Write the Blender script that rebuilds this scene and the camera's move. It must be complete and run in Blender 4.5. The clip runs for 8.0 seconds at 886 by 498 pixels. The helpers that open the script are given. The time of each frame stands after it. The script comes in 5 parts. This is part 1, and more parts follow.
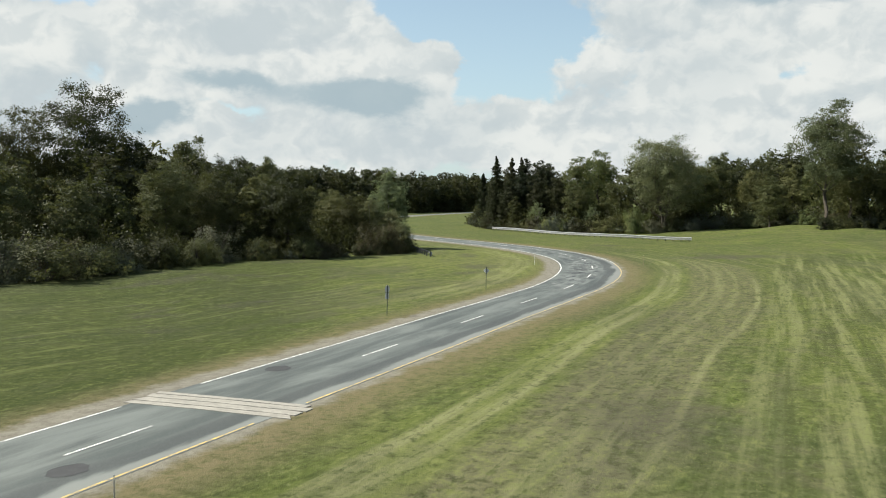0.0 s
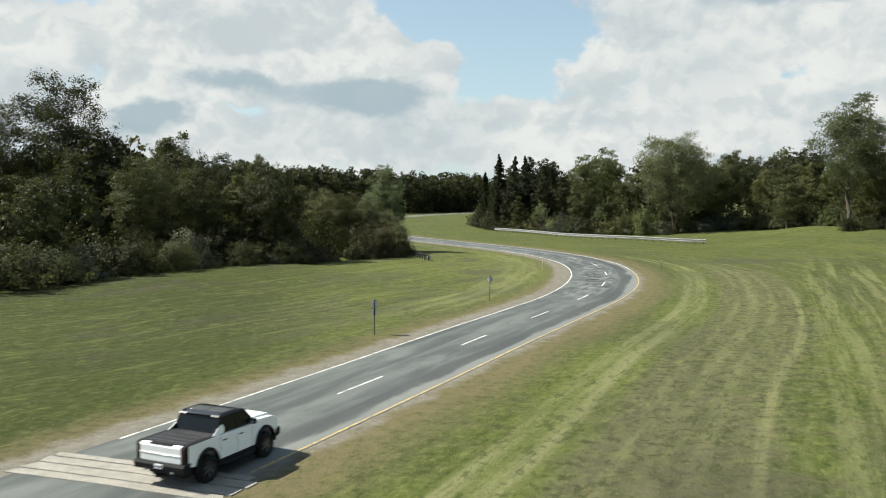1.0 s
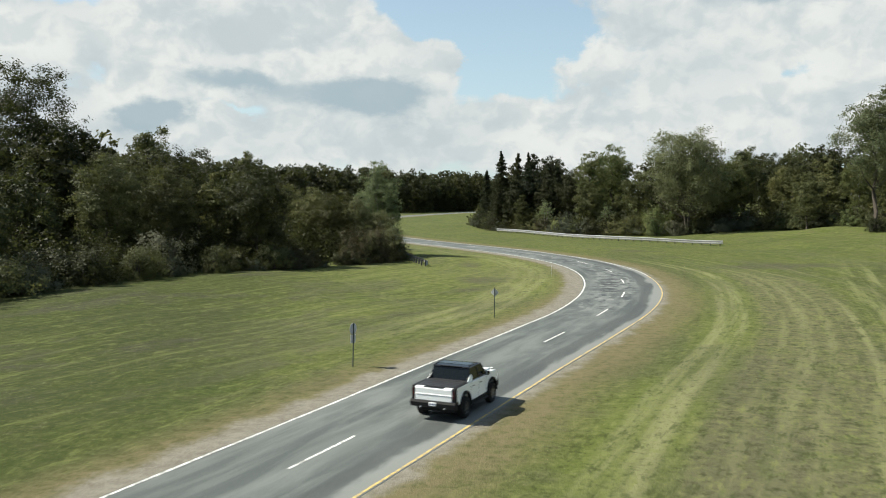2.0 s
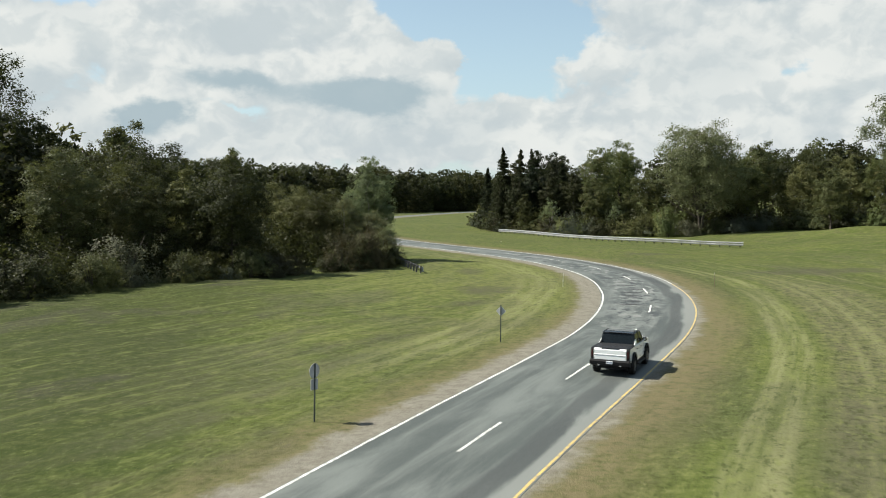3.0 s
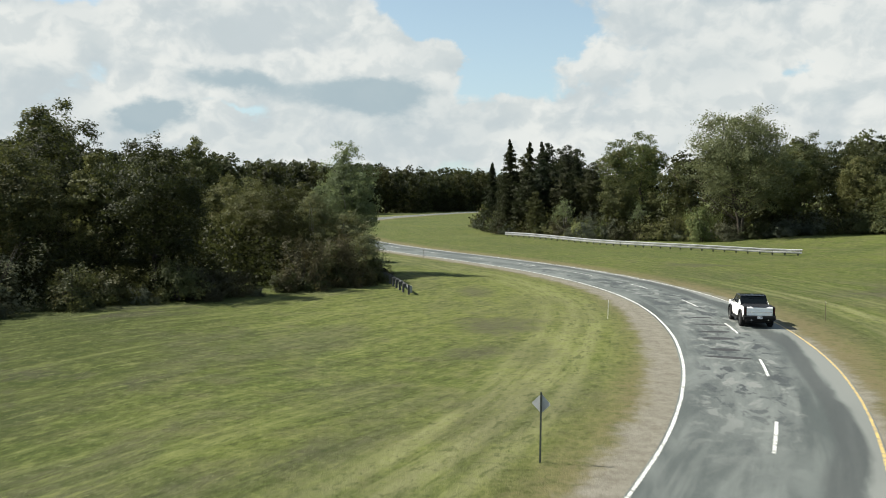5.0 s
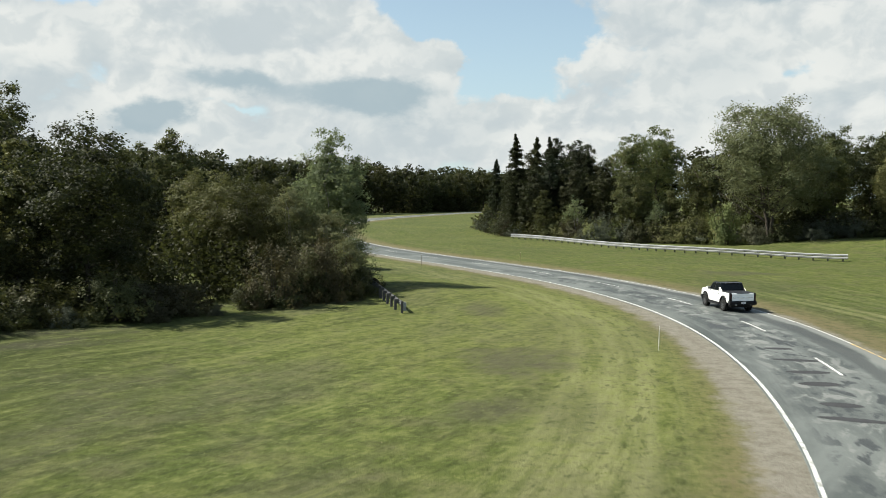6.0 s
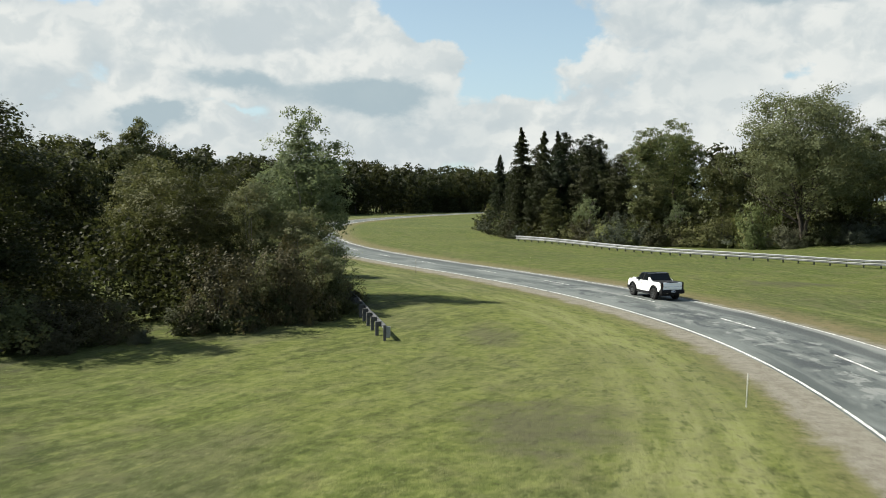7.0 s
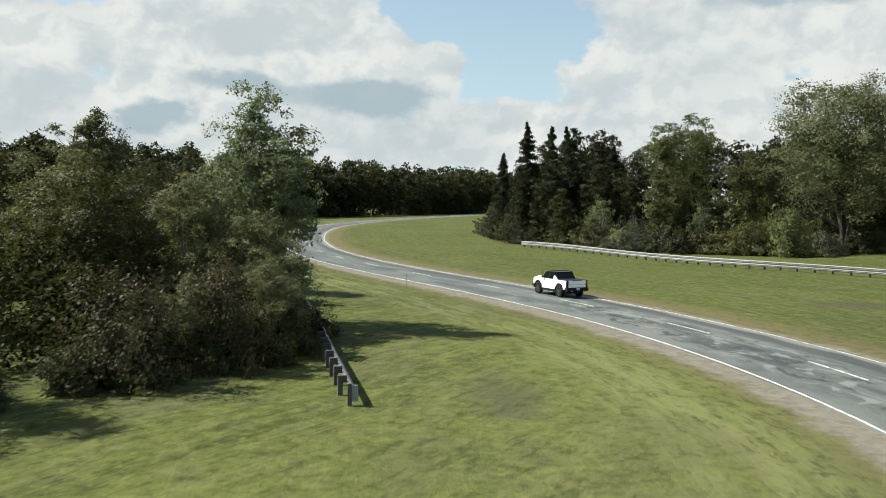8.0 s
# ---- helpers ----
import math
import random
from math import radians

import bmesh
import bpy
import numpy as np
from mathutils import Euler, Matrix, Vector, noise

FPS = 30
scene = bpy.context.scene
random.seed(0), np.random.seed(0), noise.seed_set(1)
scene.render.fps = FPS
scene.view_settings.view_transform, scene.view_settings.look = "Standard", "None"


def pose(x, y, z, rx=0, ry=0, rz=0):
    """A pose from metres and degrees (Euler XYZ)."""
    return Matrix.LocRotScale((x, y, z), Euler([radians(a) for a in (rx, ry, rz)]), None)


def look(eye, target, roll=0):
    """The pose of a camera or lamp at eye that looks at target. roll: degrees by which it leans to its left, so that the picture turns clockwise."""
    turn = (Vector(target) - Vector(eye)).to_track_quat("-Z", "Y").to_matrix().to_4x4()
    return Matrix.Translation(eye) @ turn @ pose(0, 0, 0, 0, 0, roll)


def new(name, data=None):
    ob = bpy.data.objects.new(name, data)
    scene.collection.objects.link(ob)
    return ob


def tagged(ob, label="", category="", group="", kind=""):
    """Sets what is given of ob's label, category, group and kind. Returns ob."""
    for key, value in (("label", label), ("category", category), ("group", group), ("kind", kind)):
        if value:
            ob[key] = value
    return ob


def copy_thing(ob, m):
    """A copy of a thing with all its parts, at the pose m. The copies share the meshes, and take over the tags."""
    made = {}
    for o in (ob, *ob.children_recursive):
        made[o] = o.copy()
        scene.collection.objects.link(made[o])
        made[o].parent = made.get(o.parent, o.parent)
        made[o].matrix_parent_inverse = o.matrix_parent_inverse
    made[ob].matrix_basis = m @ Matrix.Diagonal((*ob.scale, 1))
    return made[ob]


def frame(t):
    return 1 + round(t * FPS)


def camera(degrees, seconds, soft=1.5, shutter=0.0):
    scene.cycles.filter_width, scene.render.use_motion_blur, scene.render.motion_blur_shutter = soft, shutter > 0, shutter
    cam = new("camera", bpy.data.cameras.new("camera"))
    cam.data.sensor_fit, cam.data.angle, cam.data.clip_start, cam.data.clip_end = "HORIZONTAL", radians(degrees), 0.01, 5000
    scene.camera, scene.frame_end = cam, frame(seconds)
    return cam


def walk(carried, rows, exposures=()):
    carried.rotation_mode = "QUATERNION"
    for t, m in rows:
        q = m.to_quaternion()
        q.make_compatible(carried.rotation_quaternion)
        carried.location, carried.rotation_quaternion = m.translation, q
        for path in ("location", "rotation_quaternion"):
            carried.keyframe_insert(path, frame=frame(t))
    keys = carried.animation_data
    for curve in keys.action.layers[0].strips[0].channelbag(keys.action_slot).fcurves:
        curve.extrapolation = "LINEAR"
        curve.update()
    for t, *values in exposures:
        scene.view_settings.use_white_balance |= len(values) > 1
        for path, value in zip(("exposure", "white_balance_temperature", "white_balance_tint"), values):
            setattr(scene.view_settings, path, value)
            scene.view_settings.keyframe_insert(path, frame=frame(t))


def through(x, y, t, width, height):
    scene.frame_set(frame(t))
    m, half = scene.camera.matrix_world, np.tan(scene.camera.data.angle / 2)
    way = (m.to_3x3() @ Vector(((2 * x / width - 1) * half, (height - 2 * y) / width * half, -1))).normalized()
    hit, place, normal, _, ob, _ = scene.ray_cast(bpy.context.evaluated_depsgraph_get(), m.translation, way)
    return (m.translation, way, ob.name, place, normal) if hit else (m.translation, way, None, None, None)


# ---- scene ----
cam = camera(54.0, 8.0, soft=0.95, shutter=0.3)
PATH = [
    (0, (0.127, 1.7, 9.574), (0.12, 3.696, 9.454), 0.3),
    (0.5, (0.18, 6.864, 9.451), (0.171, 8.86, 9.331), 0.3),
    (1, (0.384, 12.173, 9.479), (0.374, 14.17, 9.359), 0.3),
    (1.5, (0.525, 17.736, 9.502), (0.514, 19.732, 9.381), 0.3),
    (3, (0.956, 35.968, 9.362), (0.943, 37.964, 9.239), 0.0),
    (3.5, (1.072, 42.292, 9.156), (1.059, 44.288, 9.034), 0.1),
    (4, (1.181, 49.14, 9.2), (1.166, 51.136, 9.077), -0.0),
    (4.5, (1.283, 55.719, 9.047), (1.269, 57.715, 8.924), 0.1),
    (6, (1.058, 77.176, 8.555), (1.043, 79.172, 8.433), 0.2),
    (6.5, (1.145, 84.5, 8.252), (1.13, 86.496, 8.131), 0.3),
    (7, (1.215, 91.996, 8.059), (1.199, 93.992, 7.939), 0.4),
    (7.5, (1.399, 99.419, 8.019), (1.382, 101.416, 7.9), 0.4),
    (8, (1.418, 107.058, 8.039), (1.402, 109.054, 7.922), 0.5),
]
walk(cam, [(t, look(eye, target, roll)) for t, eye, target, roll in PATH], [(0, 1.2, 6500, 4), (8, 1.2, 6500, 4)])
# banks, gaps and grey bases of the clouds: azimuth, elevation, half widths (degrees), weight
CLOUDS = [(-13.5, 9.6, 9.5, 3.6, 0.34), (-27.5, 10.0, 3.2, 2.8, 0.28), (17.2, 10.0, 8.5, 4.6, 0.38), (0, 4.0, 60, 2.3, 0.24), (-1.5, 8.8, 2.6, 1.7, 0.26),
          (4.0, 10.0, 3.1, 3.4, -0.52), (-1.5, 12.8, 2.6, 1.8, -0.30), (-26, 13.2, 4.0, 1.2, -0.30), (-20.5, 12.9, 3.5, 0.8, -0.12), (-22.4, 9.6, 1.8, 1.4, 0.10), (-25.0, 11.8, 1.0, 1.4, -0.08), (-15.0, 5.6, 3.5, 0.4, -0.13), (3.6, 6.4, 1.6, 1.0, 0.20), (21.5, 7.9, 1.6, 1.0, -0.30)]
CLOUD_BASES = [(-5.2, 6.3, 4.4, 1.5, 1.1), (-18.6, 5.0, 2.2, 1.2, 0.9), (22, 12.6, 8, 1.3, 0.8), (10, 5.0, 3, 1.0, 0.35), (24, 6.0, 4, 1.2, 0.4), (-27, 7.5, 3, 1.2, 0.4), (-9, 3.2, 9, 0.9, 0.35), (-13.5, 7.3, 4.0, 0.9, 0.65), (14, 8.3, 5, 1.6, 0.3), (-2, 12.3, 3, 1, 0.2)]
SKY_GAIN = 0.057

# ---- light ----
SUN_TO = Vector((-1.0, 0.20, 1.0)).normalized()
sun = new("sun", bpy.data.lights.new("sun", "SUN"))
sun.data.energy, sun.data.angle, sun.data.color = 5.0, radians(0.6), (1.0, 0.94, 0.84)
sun.matrix_world = look((0, 0, 60), Vector((0, 0, 60)) - SUN_TO)


class Nodes:
    """Short way to write a node tree: each method makes a node and gives its output."""

    def __init__(self, tree):
        self.t = tree
        tree.nodes.clear()

    def n(self, kind, inputs=(), out=0, **props):
        node = self.t.nodes.new(kind)
        for k, v in props.items():
            setattr(node, k, v)
        for k, v in (inputs.items() if isinstance(inputs, dict) else enumerate(inputs)):
            if isinstance(v, bpy.types.NodeSocket):
                self.t.links.new(v, node.inputs[k])
            elif v is not None:
                node.inputs[k].default_value = v
        return node.outputs[out] if len(node.outputs) else None

    def m(self, op, a, b=None, c=None, clamp=False):
        return self.n("ShaderNodeMath", [a, b, c], operation=op, use_clamp=clamp)

    def v(self, op, a, b=None):
        return self.n("ShaderNodeVectorMath", [a, b], operation=op)

    def ramp(self, x, lo, hi, a=0.0, b=1.0):
        return self.n("ShaderNodeMapRange", [x, lo, hi, a, b], interpolation_type="SMOOTHSTEP")

    def noise(self, vec, scale, detail=4.0, rough=0.55, distort=0.0):
        return self.n("ShaderNodeTexNoise", {"Vector": vec, "Scale": scale, "Detail": detail, "Roughness": rough, "Distortion": distort})

    def mix(self, f, a, b, kind="MIX"):
        node = self.t.nodes.new("ShaderNodeMix")
        node.data_type, node.blend_type = "RGBA", kind
        for k, v in ((0, f), (6, a), (7, b)):
            if isinstance(v, bpy.types.NodeSocket):
                self.t.links.new(v, node.inputs[k])
            else:
                node.inputs[k].default_value = v if k == 0 else (*v, 1.0)
        return node.outputs[2]

    def attr(self, name):
        return self.n("ShaderNodeAttribute", out=2, attribute_name=name)

    def xyz(self, x, y, z):
        return self.n("ShaderNodeCombineXYZ", [x, y, z])

    def obj(self):
        return self.n("ShaderNodeTexCoord", out=3)

    def bump(self, h, strength, dist):
        return self.n("ShaderNodeBump", {"Height": h, "Strength": strength, "Distance": dist})

    def out(self, shader, kind="ShaderNodeOutputMaterial"):
        self.n(kind, [shader])


# ---- sky ----
world = bpy.data.worlds.new("sky")
scene.world = world
world.use_nodes = True
W = Nodes(world.node_tree)
sky = W.n("ShaderNodeTexSky", sky_type="NISHITA", sun_disc=False, sun_elevation=math.asin(SUN_TO.z), sun_rotation=math.atan2(SUN_TO.x, SUN_TO.y), altitude=200, air_density=1.0, dust_density=1.2, ozone_density=1.0)
ray = W.n("ShaderNodeTexCoord", out=0)
ray = W.v("NORMALIZE", ray)
sep = W.t.nodes.new("ShaderNodeSeparateXYZ")
W.t.links.new(ray, sep.inputs[0])
dx, dy, dz = sep.outputs
AZ = W.m("ARCTAN2", dx, dy)
EL = W.m("ARCSINE", dz)

warp = W.n("ShaderNodeTexNoise", {"Vector": W.xyz(AZ, W.m("MULTIPLY", EL, 1.6), 1.9), "Scale": 11.0, "Detail": 5.0, "Roughness": 0.6}, out=1)
wsep = W.t.nodes.new("ShaderNodeSeparateXYZ")
W.t.links.new(warp, wsep.inputs[0])
AZ_W = W.m("ADD", AZ, W.m("MULTIPLY", W.m("SUBTRACT", wsep.outputs[0], 0.5), 0.11))
EL_W = W.m("ADD", EL, W.m("MULTIPLY", W.m("SUBTRACT", wsep.outputs[1], 0.5), 0.06))


def cloud_blob(az, el, wx, wy):
    a = W.m("DIVIDE", W.m("SUBTRACT", AZ_W, radians(az)), radians(wx))
    b = W.m("DIVIDE", W.m("SUBTRACT", EL_W, radians(el)), radians(wy))
    return W.m("EXPONENT", W.m("MULTIPLY", W.m("ADD", W.m("MULTIPLY", a, a), W.m("MULTIPLY", b, b)), -1.0))


# heaped clouds: a layer seen in perspective, with the great banks and gaps of this sky
flat = W.xyz(AZ, W.m("MULTIPLY", EL, 1.25), 0.35)
swirl = W.n("ShaderNodeTexNoise", {"Vector": flat, "Scale": 16.0, "Detail": 3.0}, out=1)
flat = W.v("ADD", flat, W.n("ShaderNodeVectorMath", {0: W.v("SUBTRACT", swirl, (0.5, 0.5, 0.5)), "Scale": 0.045}, operation="SCALE"))
big = W.noise(flat, 6.5, 7.0, 0.50, 0.0)


def heaps(vec):
    """Rounded cauliflower heads, broken up by finer noise."""
    cells = W.n("ShaderNodeTexVoronoi", {"Vector": vec, "Scale": 17.0, "Detail": 3.0, "Roughness": 0.55, "Smoothness": 0.6}, feature="SMOOTH_F1", normalize=True)
    return W.m("ADD", W.m("MULTIPLY", W.m("SUBTRACT", 0.80, cells), 0.55), W.m("MULTIPLY", W.noise(vec, 24.0, 6.0, 0.55), 0.45))


lumps = heaps(W.v("ADD", flat, (3.1, 1.7, 0.0)))
banks = None
for az, el, wx, wy, s in CLOUDS:
    q = W.m("MULTIPLY", cloud_blob(az, el, wx, wy), s)
    banks = q if banks is None else W.m("ADD", banks, q)
dens = W.m("ADD", W.m("ADD", W.m("MULTIPLY", big, 0.9), W.m("MULTIPLY", lumps, 0.30)), banks)
# scattered clouds only, high overhead
dens = W.m("SUBTRACT", dens, W.ramp(EL, 0.28, 0.60, 0.0, 0.34))
cover = W.ramp(dens, 0.600, 0.685)
above = W.v("ADD", flat, (-0.012, 0.040, 0.0))
shade = W.m("ADD", W.m("MULTIPLY", W.noise(above, 6.5, 7.0, 0.50, 0.0), 0.9), W.m("MULTIPLY", heaps(W.v("ADD", above, (3.1, 1.7, 0.0))), 0.30))
own = W.m("ADD", W.m("MULTIPLY", big, 0.9), W.m("MULTIPLY", lumps, 0.30))
under = W.ramp(W.m("SUBTRACT", shade, own), -0.03, 0.12)
nearby = heaps(W.v("ADD", flat, (3.094, 1.716, 0.0)))
puff = W.ramp(W.m("SUBTRACT", nearby, lumps), -0.05, 0.085)
tone = W.ramp(W.noise(W.v("ADD", flat, (7.3, 2.2, 0.0)), 7.0, 3.0, 0.5), 0.40, 0.66)
cloud = W.mix(under, (1.03, 1.025, 1.02), (0.74, 0.79, 0.84))
cloud = W.mix(W.m("MULTIPLY", puff, 0.60), cloud, (0.72, 0.775, 0.82))
cloud = W.mix(W.m("MULTIPLY", tone, 0.45), cloud, (0.68, 0.745, 0.80))
grey = None
for az, el, wx, wy, s in CLOUD_BASES:
    q = W.m("MULTIPLY", cloud_blob(az, el, wx, wy), s)
    grey = q if grey is None else W.m("ADD", grey, q)
grey = W.m("MULTIPLY", W.ramp(W.m("ADD", grey, W.m("MULTIPLY", W.m("SUBTRACT", lumps, 0.5), 0.9)), 0.22, 0.66), 0.9)
cloud = W.mix(grey, cloud, (0.50, 0.61, 0.69))
skyc = W.n("ShaderNodeVectorMath", {0: sky, "Scale": SKY_GAIN}, operation="SCALE")
skyc = W.mix(W.ramp(EL, 0.0, 0.35, 0.55, 0.25), skyc, (0.295, 0.368, 0.415))
cl = W.n("ShaderNodeVectorMath", {0: cloud, "Scale": 0.355}, operation="SCALE")
final = W.mix(cover, skyc, cl)
bg = W.n("ShaderNodeBackground", {"Color": final, "Strength": 1.0})
W.out(bg, "ShaderNodeOutputWorld")


def material(name):
    mat = bpy.data.materials.new(name)
    mat.use_nodes = True
    return mat, Nodes(mat.node_tree)


def surface(n, colour, rough=0.8, metal=0.0, normal=None, spec=0.3, **more):
    ins = {"Roughness": rough, "Metallic": metal, "Specular IOR Level": spec, **more}
    ins["Base Color"] = colour if isinstance(colour, bpy.types.NodeSocket) else (*colour, 1.0)
    if normal is not None:
        ins["Normal"] = normal
    n.out(n.n("ShaderNodeBsdfPrincipled", ins))


def plain(name, colour, rough=0.6, metal=0.0, vary=0.12, scale=6.0, spec=0.3, **more):
    mat, n = material(name)
    p = n.obj()
    k = n.m("ADD", n.m("MULTIPLY", n.noise(p, scale), 0.6), n.m("MULTIPLY", n.noise(p, scale * 9), 0.4))
    c = n.mix(n.ramp(k, 0.3, 0.7), [v * (1 - vary) for v in colour], [min(1, v * (1 + vary)) for v in colour])
    surface(n, c, n.m("ADD", n.m("MULTIPLY", k, 0.15), rough - 0.07), metal, n.bump(k, 0.15, 0.01), spec, **more)
    return mat


# ---- materials ----
def make_grass():
    mat, n = material("mown_grass")
    p, off, along = n.obj(), n.attr("off"), n.attr("along")
    lane = n.xyz(off, n.m("MULTIPLY", along, 0.016), 0.0)
    patch = n.noise(p, 0.05, 5, 0.6)
    mid = n.noise(p, 0.45, 5, 0.6)
    fine = n.noise(p, 4.5, 5, 0.7)
    tuft = n.noise(p, 17.0, 3, 0.7)
    streak = n.noise(lane, 0.85, 5, 0.70)
    fines = n.noise(n.xyz(off, n.m("MULTIPLY", along, 0.05), 2.0), 1.6, 3, 0.6)
    green = n.mix(n.ramp(patch, 0.36, 0.64), (0.045, 0.061, 0.014), (0.072, 0.084, 0.021))
    green = n.mix(n.ramp(mid, 0.42, 0.70), green, (0.077, 0.076, 0.034))
    green = n.mix(n.ramp(fine, 0.40, 0.75, 0.0, 0.75), green, (0.023, 0.035, 0.007))
    right = n.ramp(off, 2.0, 8.0)
    # straight mower rows across the field inside the bend
    sx = n.n("ShaderNodeSeparateXYZ", [p])
    sy = n.n("ShaderNodeSeparateXYZ", [p], out=1)
    rowq = n.m("ADD", n.m("MULTIPLY", sx, -0.85), n.m("MULTIPLY", sy, 0.53))
    rowl = n.m("ADD", n.m("MULTIPLY", sx, 0.53), n.m("MULTIPLY", sy, 0.85))
    rows = n.noise(n.xyz(rowq, n.m("MULTIPLY", rowl, 0.06), 9.0), 0.75, 5, 0.70)
    inside = n.ramp(off, -9.0, -16.0)
    green = n.mix(n.m("MULTIPLY", inside, n.ramp(rows, 0.52, 0.66, 0.0, 0.62)), green, (0.109, 0.119, 0.042))
    green = n.mix(n.m("MULTIPLY", inside, n.ramp(rows, 0.48, 0.38, 0.0, 0.8)), green, (0.023, 0.032, 0.008))
    hay = n.m("MULTIPLY", n.ramp(streak, 0.47, 0.66), n.m("MULTIPLY", n.ramp(right, 0.0, 1.0, 0.30, 0.16), n.m("SUBTRACT", 1.0, n.m("MULTIPLY", inside, 0.8))))
    green = n.mix(hay, green, (0.141, 0.141, 0.070))
    # pale swath of cut grass that follows the inner verge
    swath = n.m("MULTIPLY", n.ramp(n.m("ABSOLUTE", n.m("ADD", n.m("ADD", off, 11.0), n.m("MULTIPLY", n.m("SUBTRACT", mid, 0.5), 3.0))), 4.0, 1.0), n.ramp(n.noise(n.xyz(off, n.m("MULTIPLY", along, 0.10), 6.0), 1.3, 5, 0.7), 0.44, 0.62, 0.0, 0.75))
    green = n.mix(n.m("MULTIPLY", swath, n.ramp(sy, 75.0, 100.0)), green, (0.154, 0.153, 0.074))
    clump = n.noise(p, 1.5, 6, 0.72)
    # outer meadow: a tired, half-dried strip behind the two rows of cut grass along the verge
    meander = n.m("ADD", off, n.m("MULTIPLY", n.m("SUBTRACT", n.noise(n.xyz(along, off, 0.0), 0.03, 0.0), 0.5), 3.0))
    here = n.ramp(sy, 150.0, 118.0)
    dry = n.m("MULTIPLY", n.m("MULTIPLY", n.ramp(meander, 11.4, 13.2), n.ramp(meander, 21.5, 18.6)), n.m("MULTIPLY", here, n.ramp(mid, 0.30, 0.60, 0.55, 0.95)))
    green = n.mix(dry, green, n.mix(n.ramp(clump, 0.36, 0.62), (0.065, 0.062, 0.034), (0.100, 0.096, 0.052)))
    fresh = n.m("MULTIPLY", n.m("MULTIPLY", n.ramp(meander, 7.6, 9.0), n.ramp(meander, 13.2, 11.8)), n.ramp(fine, 0.35, 0.65, 0.65, 0.30))
    green = n.mix(n.m("MULTIPLY", fresh, here), green, (0.089, 0.105, 0.028))
    broken = n.ramp(n.noise(n.xyz(off, n.m("MULTIPLY", along, 0.05), 8.0), 0.9, 5, 0.7), 0.30, 0.60)
    cut = None
    for at, wide, much in ((9.7, 0.42, 0.8), (11.0, 0.55, 0.85), (14.2, 0.25, 0.45), (15.7, 0.45, 0.5), (17.2, 0.3, 0.45), (19.4, 0.28, 0.7), (24.0, 0.3, 0.4), (29.0, 0.4, 0.3), (-9.0, 0.45, 0.7), (-10.6, 0.6, 0.8), (-12.6, 0.4, 0.55)):
        q = n.m("MULTIPLY", n.ramp(n.m("ABSOLUTE", n.m("SUBTRACT", n.m("ADD", meander, n.m("MULTIPLY", n.m("SUBTRACT", fine, 0.5), 0.5)), at)), wide * 1.7, wide * 0.4), much)
        if at < 0:
            q = n.m("MULTIPLY", q, n.ramp(sy, 72.0, 96.0))
        cut = q if cut is None else n.m("ADD", cut, q)
    green = n.mix(n.m("MULTIPLY", n.m("MULTIPLY", cut, broken), n.ramp(sy, 172.0, 130.0)), green, (0.162, 0.160, 0.081))
    green = n.mix(n.ramp(clump, 0.50, 0.66, 0.0, 0.75), green, (0.106, 0.118, 0.038))
    green = n.mix(n.ramp(clump, 0.47, 0.34, 0.0, 0.62), green, (0.022, 0.030, 0.008))
    blotch = n.noise(n.xyz(n.m("MULTIPLY", off, 0.09), n.m("MULTIPLY", along, 0.035), 4.0), 1.0, 5, 0.62)
    dull = n.m("MULTIPLY", n.m("MULTIPLY", n.ramp(blotch, 0.47, 0.58), n.ramp(clump, 0.34, 0.6, 0.4, 1.0)), n.m("MULTIPLY", n.ramp(right, 0.0, 1.0, 0.60, 0.35), n.ramp(sy, 150.0, 185.0, 1.0, 0.3)))
    green = n.mix(dull, green, (0.050, 0.046, 0.035))
    row = n.m("MULTIPLY", n.ramp(fines, 0.52, 0.68), n.m("MULTIPLY", n.m("ADD", n.m("MULTIPLY", right, 0.12), 0.18), n.ramp(sy, 120.0, 180.0, 1.0, 0.35)))
    green = n.mix(row, green, (0.027, 0.039, 0.010))
    # deeper green on the inner field's near side; paler yellow-green inside the bend
    deep_green = n.ramp(n.m("ADD", sx, n.m("MULTIPLY", n.m("SUBTRACT", sy, 60.0), 0.10)), -3.0, -17.0)
    green = n.mix(n.m("MULTIPLY", deep_green, n.ramp(clump, 0.32, 0.62, 0.92, 0.64)), green, (0.024, 0.032, 0.007))
    bx = n.m("DIVIDE", n.m("SUBTRACT", sx, 6.0), 16.0)
    by = n.m("DIVIDE", n.m("SUBTRACT", sy, 134.0), 36.0)
    pale_green = n.m("EXPONENT", n.m("MULTIPLY", n.m("ADD", n.m("MULTIPLY", bx, bx), n.m("MULTIPLY", by, by)), -1.0))
    green = n.mix(n.m("MULTIPLY", pale_green, n.ramp(clump, 0.36, 0.60, 0.18, 0.50)), green, (0.132, 0.143, 0.043))
    bare = n.noise(n.xyz(rowq, n.m("MULTIPLY", n.m("ADD", sx, sy), 0.45), 3.0), 0.11, 6, 0.68)
    green = n.mix(n.m("MULTIPLY", inside, n.ramp(rows, 0.55, 0.67, 0.0, 0.50)), green, (0.104, 0.113, 0.039))
    green = n.mix(n.m("MULTIPLY", inside, n.ramp(bare, 0.55, 0.65, 0.0, 0.58)), green, (0.038, 0.035, 0.026))
    # straight mower rows far out on the meadow
    q2 = n.m("SUBTRACT", n.m("MULTIPLY", n.m("ADD", sx, 12.0), 0.93), n.m("MULTIPLY", n.m("SUBTRACT", sy, 37.2), 0.36))
